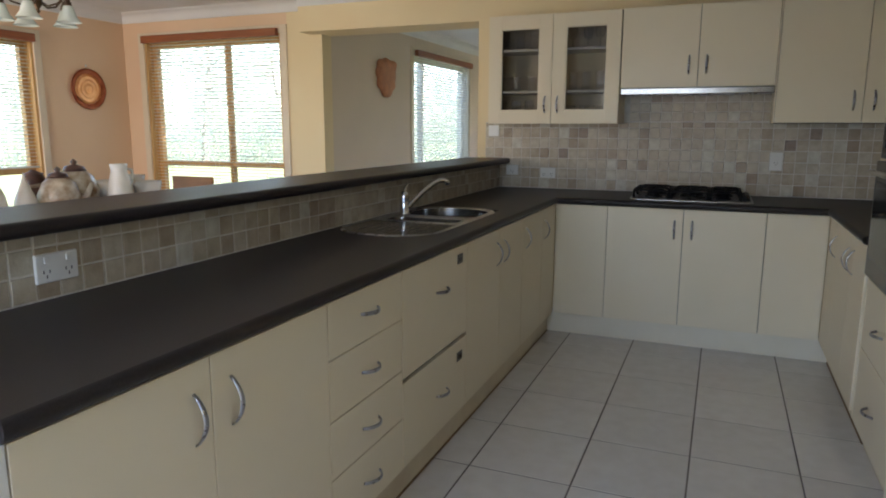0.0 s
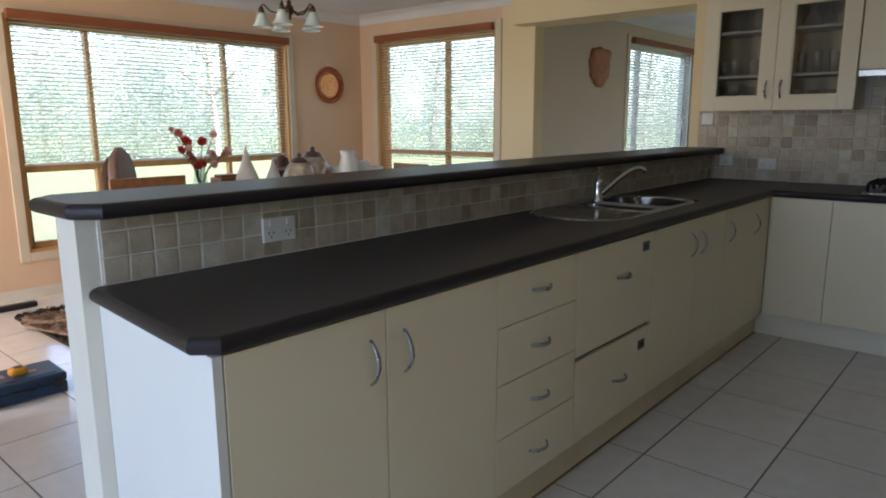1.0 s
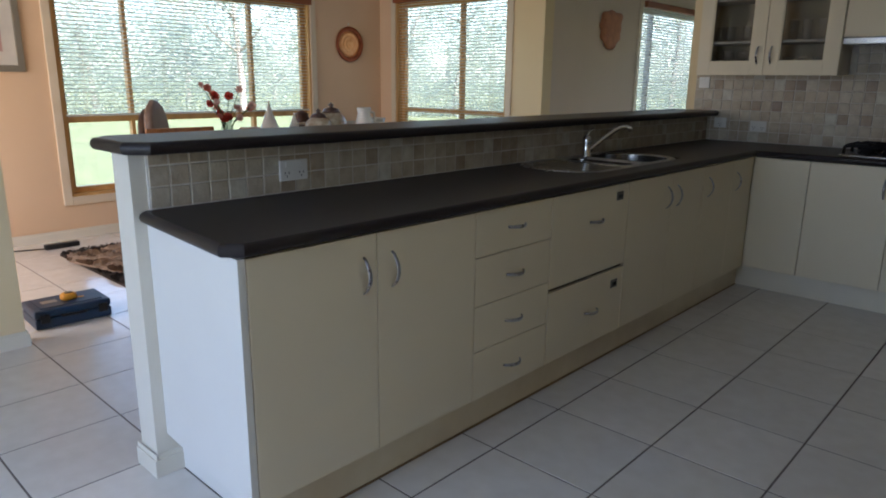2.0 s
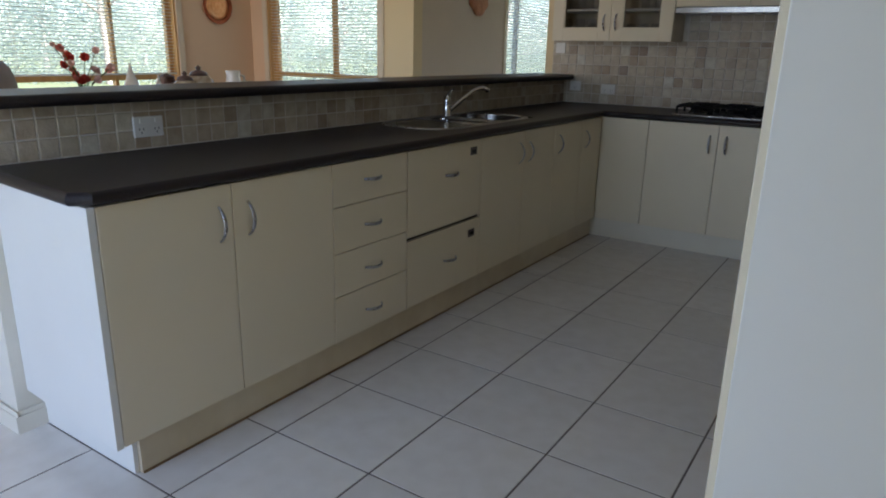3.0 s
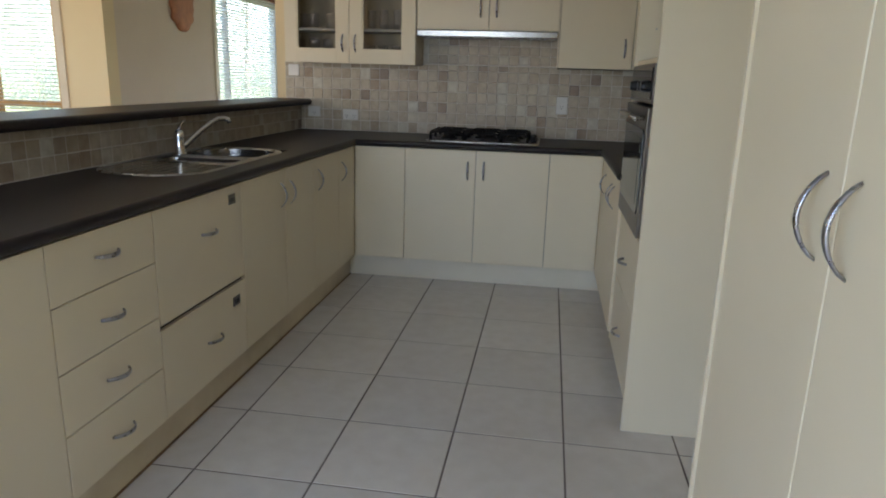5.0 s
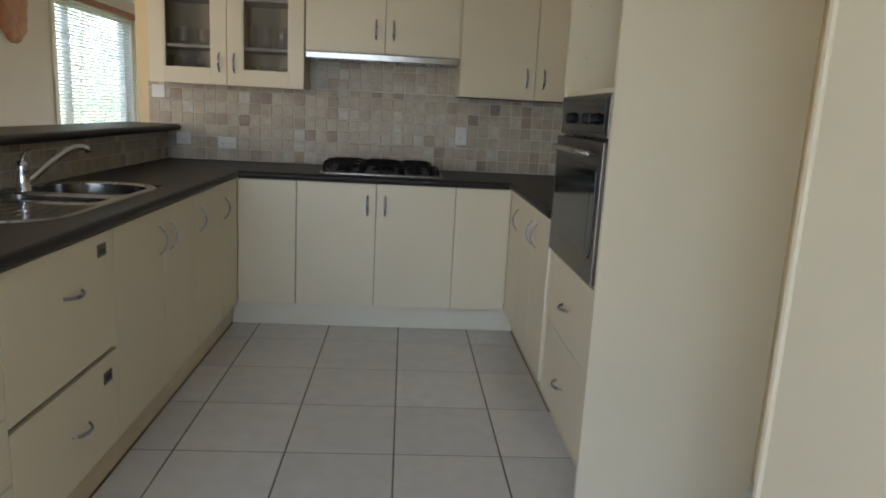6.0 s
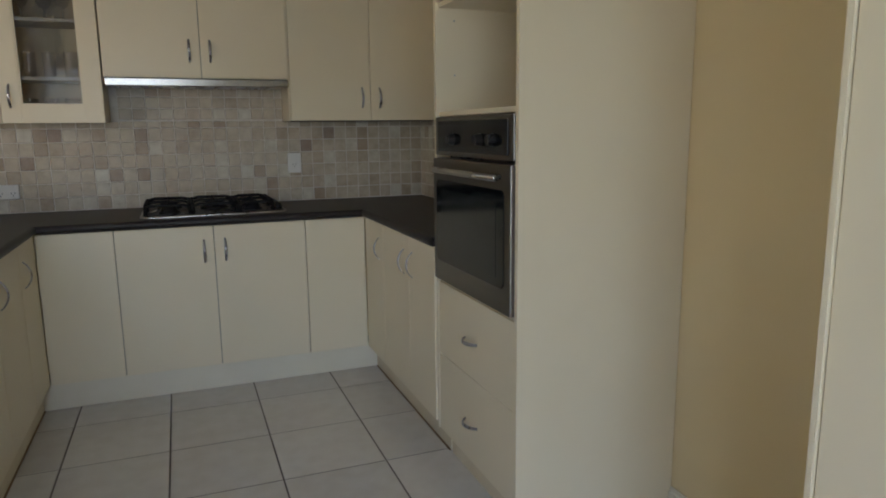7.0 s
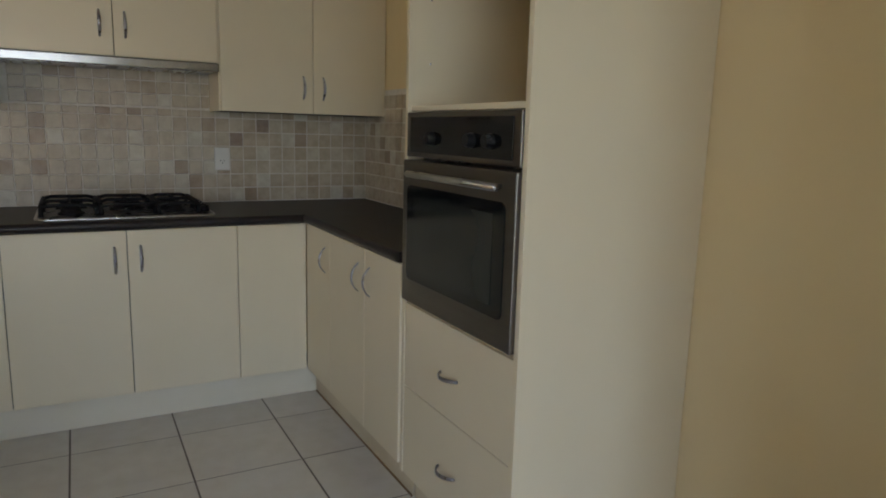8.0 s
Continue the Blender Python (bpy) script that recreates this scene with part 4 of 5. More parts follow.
# glassware in the display cabinet
def tumbler(r, h, stem=False):
    if stem:
        prof = [(r * 0.8, 0), (r * 0.8, 0.003), (0.005, 0.008), (0.004, h * 0.42), (r * 0.7, h * 0.52), (r, h * 0.75), (r * 0.85, h)]
    else:
        prof = [(r * 0.85, 0), (r * 0.9, h * 0.3), (r, h)]
    return solid("drinking_glass", lathe(bmesh.new(), (0, 0, 0), prof, 14, True, False), M_TUMBLER, "clear drinking glass on a cabinet shelf", "glass", "glassware", smooth=True)


kinds = [tumbler(0.034, 0.10), tumbler(0.036, 0.135, True), tumbler(0.031, 0.125)]
rg = random.Random(4)
used = set()
for sz, row in ((UZ + 0.018, 0), (1.546, 1), (1.816, 2)):
    for k in range(9):
        x = gx0 + 0.075 + k * 0.094 + rg.uniform(-0.012, 0.012)
        if abs(x - gm) < 0.05:
            continue
        y = 4.575 + rg.uniform(-0.03, 0.045)
        q = (row * 2 + (1 if k < 4 else 0)) % 3
        m = pose(x, y, sz)
        if q not in used:
            used.add(q)
            kinds[q].matrix_basis = m
        else:
            copy_thing(kinds[q], m)
gb = solid("green_bowl", lathe(bmesh.new(), (-1.32, 4.55, UZ + 0.018), [(0.03, 0), (0.035, 0.004), (0.065, 0.05), (0.072, 0.07), (0.068, 0.07), (0.03, 0.01)], 18), M_BOWLG, "green glass bowl on the lowest cabinet shelf", "bowl", smooth=True)

# dining table and what stands on it
TBX, TBY, TBZ = -3.95, 2.98, 0.745
tb = thing("dining_table", (TBX, TBY, 0), "oiled timber dining table behind the bar", "table")
part("tabletop", B(TBX - 0.48, TBX + 0.48, TBY - 0.92, TBY + 0.92, TBZ - 0.035, TBZ, bevel=0.006), M_WOOD, tb)
part("apron", boxes((TBX - 0.40, TBX + 0.40, TBY - 0.84, TBY - 0.82, TBZ - 0.12, TBZ - 0.036), (TBX - 0.40, TBX + 0.40, TBY + 0.82, TBY + 0.84, TBZ - 0.12, TBZ - 0.036),
                    (TBX - 0.42, TBX - 0.40, TBY - 0.82, TBY + 0.82, TBZ - 0.12, TBZ - 0.036), (TBX + 0.40, TBX + 0.42, TBY - 0.82, TBY + 0.82, TBZ - 0.12, TBZ - 0.036)), M_WOOD, tb)
for sx in (-1, 1):
    for sy in (-1, 1):
        lx, ly = TBX + sx * 0.40, TBY + sy * 0.82
        bm = bmesh.new()
        loft(bm, [rrect(lx, ly, w, w, 0.008, z, 2) for w, z in ((0.045, 0.0), (0.07, TBZ - 0.12), (0.07, TBZ - 0.036))], True, True)
        part("leg", bm, M_WOOD, tb)


def padded_chair(at, turn):
    """High-backed upholstered chair that faces its local +x."""
    c = thing("dining_chair", (0, 0, 0), "high-backed brown upholstered dining chair beside the table", "chair", "chairs round the table")
    bm = bmesh.new()
    loft(bm, [rrect(0, 0, w, d, 0.03, z, 4) for w, d, z in ((0.42, 0.42, 0.40), (0.46, 0.46, 0.42), (0.46, 0.46, 0.47), (0.42, 0.42, 0.49))], True, True)
    part("seat", bm, M_LEATHER, c, smooth=True)
    bm = bmesh.new()
    sec = []
    for k in range(15):
        s_ = k / 14
        q_ = 1.0 if s_ < 0.72 else math.sqrt(max(0.03, 1 - ((s_ - 0.72) / 0.282) ** 2))
        sec.append(rrect(-0.185 - 0.035 * s_ ** 1.5, 0, 0.062 * (0.35 + 0.65 * q_), max(0.44 * q_, 0.07), 0.025 * (0.3 + 0.6 * q_), 0.44 + 0.68 * s_, 4))
    loft(bm, sec, True, True)
    part("backrest", bm, M_LITPAD, c, "padded backrest with light on its front put into the tan", smooth=True)
    # added shell: shade on the chair's back put into a dark colour
    bm = bmesh.new()
    sec = []
    for k in range(15):
        s_ = k / 14
        q_ = 1.0 if s_ < 0.72 else math.sqrt(max(0.03, 1 - ((s_ - 0.72) / 0.282) ** 2))
        sec.append(rrect(-0.238 - 0.035 * s_ ** 1.5, 0, 0.045 * (0.35 + 0.65 * q_), max(0.4 * q_, 0.07), 0.015 * (0.3 + 0.6 * q_), 0.42 + 0.64 * s_, 4))
    loft(bm, sec, True, True)
    part("back_shade_shell", bm, M_LEATHER, c, "added rear shell with the back's shade put into dark brown", smooth=True)
    for sx in (-1, 1):
        for sy in (-1, 1):
            bm = bmesh.new()
            tube(bm, [(sx * 0.185, sy * 0.185, 0.40), (sx * (0.19 if sx > 0 else 0.24), sy * 0.19, 0)], [0.022, 0.015], 8)
            part("leg", bm, M_DKWOOD, c)
    c.matrix_basis = pose(*at, 0, 0, turn)
    return c


def ladder_chair(at, turn, top=0.975):
    """Timber chair with a broad top rail that faces its local +x."""
    c = thing("dining_chair", (0, 0, 0), "orange timber dining chair with a broad straight top rail", "chair", "chairs round the table")
    part("seat", B(-0.21, 0.21, -0.21, 0.21, 0.43, 0.455, bevel=0.006), M_WOOD, c)
    part("top_rail", B(-0.245, -0.222, -0.21, 0.21, top - 0.115, top, bevel=0.005), M_WOOD, c)
    for z in (0.56, 0.68):
        part("slat", B(-0.238, -0.222, -0.185, 0.185, z, z + 0.05, bevel=0.003), M_WOOD, c)
    for sy in (-1, 1):
        bm = bmesh.new()
        tube(bm, [(-0.25, sy * 0.195, 0), (-0.205, sy * 0.195, 0.44), (-0.235, sy * 0.195, top - 0.045)], [0.015, 0.019, 0.015], 8)
        part("back_leg", bm, M_WOOD, c)
        bm = bmesh.new()
        tube(bm, [(0.19, sy * 0.18, 0), (0.185, sy * 0.18, 0.43)], [0.013, 0.018], 8)
        part("leg", bm, M_WOOD, c)
    c.matrix_basis = pose(*at, 0, 0, turn)
    return c


padded_chair((-3.84, 1.95, 0), 52)
ladder_chair((-3.63, 1.68, 0), 178)
ladder_chair((-3.95, 4.10, 0), -90, 0.90)

# flowers in a vase
VX, VY = -3.95, 2.29
fv = thing("flower_vase", (VX, VY, TBZ), "glass vase with red and pink artificial flowers on the table", "vase")
part("vase", lathe(bmesh.new(), (VX, VY, TBZ), [(0.035, 0), (0.04, 0.01), (0.05, 0.12), (0.038, 0.20), (0.044, 0.25), (0.040, 0.25), (0.034, 0.20), (0.045, 0.12), (0.03, 0.015)], 18), M_BOWL, fv, smooth=True)
rf = random.Random(11)
for k, (dy, dz, red) in enumerate(((-0.175, 0.475, 0), (-0.155, 0.455, 2), (-0.06, 0.415, 2), (-0.085, 0.40, 1), (-0.115, 0.345, 1), (-0.10, 0.36, 0), (0.015, 0.40, 1), (0.085, 0.445, 0), (0.085, 0.31, 0), (0.195, 0.31, 2),
                                   (-0.05, 0.285, 1), (-0.01, 0.255, 1), (0.06, 0.25, 0), (-0.07, 0.26, 2), (0.205, 0.33, 0), (-0.03, 0.31, 2), (-0.04, 0.24, 1))):
    dx = rf.uniform(-0.08, 0.08)
    sz_ = 0.72 + 0.45 * ((k * 0.618) % 1)
    tip = Vector((VX + dx, VY + dy, TBZ + dz))
    st = bmesh.new()
    base = Vector((VX, VY, TBZ + 0.05))
    tube(st, [base, base.lerp(tip, 0.45) + Vector((0, -dy * 0.15, 0.05)), tip], 0.003, 5)
    s = part("stem", st, M_STEM, fv)
    fb_ = bmesh.new()
    nrm = Vector((0.75 + rf.uniform(-0.3, 0.3), -0.35 + rf.uniform(-0.5, 0.5), 0.3 + rf.uniform(-0.3, 0.5))).normalized()
    e1 = nrm.orthogonal().normalized()
    e2 = nrm.cross(e1)
    for ring, (n, rr, up) in enumerate(((8, 0.031 * sz_, 0.12), (7, 0.025 * sz_, 0.5), (5, 0.014 * sz_, 1.0))):
        for i in range(n):
            a = 2 * math.pi * i / n + ring * 0.4 + rf.uniform(-0.2, 0.2)
            dv = e1 * math.cos(a) + e2 * math.sin(a)
            dd = dv + nrm * (up + rf.uniform(-0.15, 0.15))
            sd = (e2 * math.cos(a) - e1 * math.sin(a)) * rr * 0.45
            p1, p2 = tip + dd * rr * 0.6, tip + dd * rr
            fb_.faces.new([fb_.verts.new(p) for p in (tip, p1 + sd, p2 + sd * 0.5 + nrm * 0.004, p2 - sd * 0.5, p1 - sd)])
    part("bloom", fb_, (M_PETALW, M_PETALR, M_PETAL)[red], s)
lf = bmesh.new()
for k in range(26):
    a, h = rf.uniform(0, 6.28), rf.uniform(0.2, 0.36)
    c = Vector((VX + 0.06 * math.cos(a), VY + 0.09 * math.sin(a), TBZ + h))
    d = Vector((math.cos(a), math.sin(a), rf.uniform(-0.5, 0.5))) * 0.03
    sd = d.cross(Vector((0, 0, 1))).normalized() * 0.010
    lf.faces.new([lf.verts.new(p) for p in (c, c + d * 0.5 + sd, c + d, c + d * 0.5 - sd)])
tagged(part("leaves", lf, M_STEM, fv), kind="stuff")


def bottle_vase(at, r, h):
    prof = [(r * 0.55, 0), (r * 0.9, 0.02 * h / 0.2), (r, h * 0.22), (r * 0.9, h * 0.38), (r * 0.55, h * 0.60), (r * 0.24, h * 0.80), (r * 0.10, h * 0.93), (r * 0.07, h), (0.001, h)]
    return solid("teardrop_vase", lathe(bmesh.new(), at, prof, 22), M_CERAM, "pale ceramic teardrop vase with a thin neck on the table", "vase", "teardrop vases", smooth=True, at=at)


bottle_vase((-3.95, 2.650, TBZ), 0.088, 0.36)
bottle_vase((-3.95, 2.872, TBZ), 0.070, 0.27)
solid("brown_jar", lathe(bmesh.new(), (-4.10, 3.05, TBZ), [(0.06, 0), (0.075, 0.05), (0.078, 0.18), (0.055, 0.24), (0.062, 0.25), (0.03, 0.262), (0.012, 0.275)], 20), M_BRCERAM, "dark brown lidded ceramic jar on the table", "jar", smooth=True, at=(-4.10, 3.05, TBZ))
solid("brown_jar", lathe(bmesh.new(), (-4.12, 3.40, TBZ), [(0.05, 0), (0.07, 0.04), (0.075, 0.17), (0.05, 0.22), (0.06, 0.235), (0.056, 0.25)], 20), M_BRCERAM, "dark brown ceramic jar behind the teapots", "jar", smooth=True, at=(-4.12, 3.40, TBZ))
solid("timber_box", boxes((-4.16, -4.02, 2.48, 2.66, TBZ, TBZ + 0.14), (-4.14, -4.04, 2.50, 2.64, TBZ + 0.14, TBZ + 0.16), bevel=0.008), M_WOOD, "small orange timber box with a stepped lid", "box", at=(-4.09, 2.57, TBZ))


def teapot(at, r, mat, label, turn):
    p = thing("teapot", (0, 0, 0), label, "teapot", "pots on the table")
    part("body", lathe(bmesh.new(), (0, 0, 0), [(r * 0.6, 0), (r * 0.95, r * 0.4), (r, r * 0.9), (r * 0.75, r * 1.5), (r * 0.5, r * 1.75)], 20), mat, p, smooth=True)
    part("lid", lathe(bmesh.new(), (0, 0, r * 1.75), [(r * 0.52, 0), (r * 0.4, r * 0.2), (r * 0.1, r * 0.3), (r * 0.16, r * 0.42), (0.003, r * 0.55)], 16), M_BRCERAM, p, "dark brown lid", smooth=True)
    bm = bmesh.new()
    tube(bm, [(r * 0.85, 0, r * 0.6), (r * 1.3, 0, r * 0.9), (r * 1.55, 0, r * 1.5)], [r * 0.22, r * 0.16, r * 0.1], 8)
    part("spout", bm, mat, p, smooth=True)
    bm = bmesh.new()
    tube(bm, [(-r * 0.8, 0, r * 1.4), (-r * 1.35, 0, r * 1.35), (-r * 1.4, 0, r * 0.8), (-r * 0.9, 0, r * 0.5)], r * 0.1, 8)
    part("handle", bm, mat, p, smooth=True)
    p.matrix_basis = pose(*at, 0, 0, turn)
    return p


teapot((-3.90, 3.07, TBZ), 0.130, M_CERAM2, "brown-patterned pale ceramic teapot on the table", 60)
teapot((-3.98, 3.26, TBZ), 0.148, M_CERAM2, "large cream and brown ceramic teapot on the table", 120)
JX, JY = -3.74, 3.41
jug = thing("jug", (JX, JY, TBZ), "tall white ceramic jug on the table", "jug")
part("body", lathe(bmesh.new(), (JX, JY, TBZ), [(0.05, 0), (0.072, 0.03), (0.082, 0.11), (0.066, 0.20), (0.05, 0.26), (0.058, 0.305), (0.052, 0.305), (0.044, 0.26)], 22), M_CERAM, jug, smooth=True)
bm = bmesh.new()
tube(bm, [(JX, JY + 0.05, TBZ + 0.27), (JX, JY + 0.11, TBZ + 0.26), (JX, JY + 0.12, TBZ + 0.17), (JX, JY + 0.07, TBZ + 0.10)], 0.009, 8)
part("handle", bm, M_CERAM, jug, smooth=True)
for bx, byy, r, h in ((-3.92, 3.50, 0.13, 0.18), (-4.02, 3.74, 0.12, 0.20), (-3.75, 3.66, 0.10, 0.17)):
    solid("serving_bowl", lathe(bmesh.new(), (bx, byy, TBZ), [(r * 0.45, 0), (r * 0.5, 0.012), (r * 0.85, h * 0.6), (r, h), (r * 0.96, h), (r * 0.8, h * 0.6), (r * 0.4, 0.02)], 22), M_CERAM,
          "white ceramic bowl on the table", "bowl", "white bowls", smooth=True, at=(bx, byy, TBZ))

# hanging lamp over the table
LX, LY, LZ = -3.82, 2.98, 2.045
lamp = thing("chandelier", (LX, LY, CEIL), "bronze hanging lamp with white bell-shaped glass shades", "ceiling lamp")
part("canopy", lathe(bmesh.new(), (LX, LY, CEIL - 0.03), [(0.02, 0), (0.055, 0.015), (0.06, 0.0299)], 18), M_BRONZE, lamp, smooth=True)
part("rod", lathe(bmesh.new(), (LX, LY, LZ), [(0.008, 0), (0.008, CEIL - 0.03 - LZ)], 10), M_BRONZE, lamp)
part("hub", lathe(bmesh.new(), (LX, LY, LZ - 0.075), [(0.004, 0), (0.016, 0.015), (0.012, 0.03), (0.034, 0.06), (0.03, 0.09), (0.012, 0.11), (0.018, 0.13)], 16), M_BRONZE, lamp, smooth=True)
for k in range(5):
    a = radians(20 + 72 * k)
    d = Vector((math.cos(a), math.sin(a), 0))
    c = Vector((LX, LY, LZ))
    bm = bmesh.new()
    tube(bm, [c + d * 0.02, c + d * 0.07 + Vector((0, 0, -0.03)), c + d * 0.13 + Vector((0, 0, -0.015)), c + d * 0.175 + Vector((0, 0, 0.03)), c + d * 0.19 + Vector((0, 0, 0.015))], 0.006, 8)
    arm = part("arm", bm, M_BRONZE, lamp, smooth=True)
    e = c + d * 0.19
    part("holder", lathe(bmesh.new(), e + Vector((0, 0, -0.03)), [(0.024, 0), (0.02, 0.02), (0.01, 0.045)], 14), M_BRONZE, arm, smooth=True)
    part("shade", lathe(bmesh.new(), e + Vector((0, 0, -0.125)), [(0.072, 0), (0.066, 0.006), (0.045, 0.035), (0.036, 0.065), (0.026, 0.095), (0.022, 0.095), (0.032, 0.065), (0.041, 0.035), (0.062, 0.006), (0.069, 0)], 20, False, False), M_OPAL, arm,
         "white opal glass bell shade", smooth=True)

# wall pieces
pl = thing("copper_plate", (XW + 0.02, 4.455, 1.630), "round embossed copper plate with a dark rim on the peach wall", "wall plate")


def disc(r_list, x):
    bm = bmesh.new()
    loft(bm, [[(XW + dx + x, 4.455 + 1.04 * r * math.cos(2 * math.pi * i / 40), 1.630 + 1.04 * r * math.sin(2 * math.pi * i / 40)) for i in range(40)] for r, dx in r_list], True, True)
    return bm


part("rim", disc([(0.150, 0.002), (0.172, 0.020), (0.170, 0.026), (0.130, 0.013), (0.126, 0.010)], 0), M_COPPERRIM, pl, "dark copper rim", smooth=True)
part("dish", disc([(0.128, 0.009), (0.127, 0.013), (0.108, 0.014), (0.104, 0.019), (0.098, 0.015), (0.074, 0.016), (0.070, 0.021), (0.064, 0.017), (0.036, 0.018), (0.032, 0.023), (0.026, 0.020), (0.010, 0.026)], 0.001), M_COPPER, pl, smooth=True)
solid("plate_hook", lathe(bmesh.new(), (XW + 0.006, 4.455, 1.822), [(0.006, 0), (0.007, 0.015), (0.004, 0.02)], 8), M_PLASTIC, "small white hook above the copper plate", "hook")

pq = bmesh.new()
rings = []
for s, dx in ((0.94, 0.0), (1.0, 0.012), (0.95, 0.03), (0.74, 0.042), (0.42, 0.05), (0.12, 0.046)):
    lp = []
    for i in range(56):
        a = 2 * math.pi * i / 56
        u, v = math.cos(a), math.sin(a)
        w = 0.205 + 0.03 * v - 0.012 * math.cos(4 * a + 0.4)
        h = 0.188 + 0.010 * math.sin(3 * a)
        ear = 0.045 * math.exp(-((a - 0.75) / 0.22) ** 2) - 0.03 * math.exp(-((a - 0.25) / 0.2) ** 2) + 0.012 * math.sin(9 * a)
        lp.append((XF + dx, 6.02 + s * (w + ear) * u, 1.788 + s * (h + 0.5 * ear) * v))
    rings.append(lp)
loft(pq, rings, True, True)
solid("carved_plaque", pq, M_TERRA, "reddish carved timber plaque with an uneven outline on the taupe wall", "wall plaque", smooth=True, at=(XF, 6.02, 1.788))

pic = thing("picture", (XW + 0.01, 1.09, 1.62), "framed print with a wide pale mount on the peach wall", "picture")
py0, py1, pz0, pz1 = 0.80, 1.39, 1.295, 2.05
for nm, a in (("frame", (py0, py0 + 0.045, pz0, pz1)), ("frame", (py1 - 0.045, py1, pz0, pz1)), ("frame", (py0 + 0.045, py1 - 0.045, pz0, pz0 + 0.045)), ("frame", (py0 + 0.045, py1 - 0.045, pz1 - 0.045, pz1))):
    part(nm, B(XW + 0.001, XW + 0.026, *a, bevel=0.004), M_FRAME, pic)
part("mount", B(XW + 0.002, XW + 0.012, py0 + 0.045, py1 - 0.045, pz0 + 0.045, pz1 - 0.045), M_MAT, pic)
part("print", B(XW + 0.012, XW + 0.015, py0 + 0.13, py1 - 0.13, pz0 + 0.14, pz1 - 0.13), M_PRINT, pic)

# on the dining room floor
tbx = thing("tool_box", (-3.25, 0.885, 0), "dark blue plastic tool case lying on the tiles", "tool case")
RT = Matrix.Translation((-3.25, 0.885, 0)) @ Matrix.Rotation(radians(-2), 4, "Z")


def rot(bm):
    bmesh.ops.transform(bm, matrix=RT, verts=bm.verts)
    return bm


part("body", rot(B(-0.125, 0.125, -0.185, 0.185, 0.003, 0.058, bevel=0.009)), M_BLUE, tbx)
part("lid", rot(B(-0.125, 0.125, -0.185, 0.185, 0.060, 0.102, bevel=0.010)), M_BLUE, tbx)
part("lid_panel", rot(B(-0.095, 0.095, -0.15, 0.15, 0.102, 0.106, bevel=0.003)), M_BLUE, tbx)
part("lid_label", rot(B(-0.03, 0.02, -0.12, -0.045, 0.1062, 0.1068)), M_FRAME, tbx, "small grey label")
hdl = bmesh.new()
tube(hdl, [(0.125, -0.06, 0.062), (0.143, -0.052, 0.062), (0.143, 0.052, 0.062), (0.125, 0.06, 0.062)], 0.007, 8)
part("carry_handle", rot(hdl), M_BLACK, tbx)
for y in (-0.14, 0.14):
    part("latch", rot(B(0.125, 0.135, y - 0.022, y + 0.022, 0.035, 0.082, bevel=0.003)), M_BLACK, tbx)
tape = thing("tape_measure", (-3.24, 0.895, 0.107), "yellow and black tape measure lying on the blue tool case", "tape measure")
tm = bmesh.new()
loft(tm, [rrect(0.01, 0.01, w, d, r, z, 4) for w, d, r, z in ((0.058, 0.070, 0.02, 0.1065), (0.066, 0.080, 0.025, 0.114), (0.062, 0.076, 0.025, 0.134), (0.044, 0.056, 0.02, 0.142))], True, True)
part("case", rot(tm), M_YELLOW, tape, smooth=True)
tm = bmesh.new()
loft(tm, [rrect(0.012, 0.012, w, d, 0.012, z, 4) for w, d, z in ((0.036, 0.040, 0.1415), (0.034, 0.038, 0.1445))], True, True)
part("grip", rot(tm), M_BLACK, tape, "black rubber grip")
part("blade", rot(B(0.004, 0.020, 0.048, 0.085, 0.1068, 0.1085)), M_YELLOW, tape)


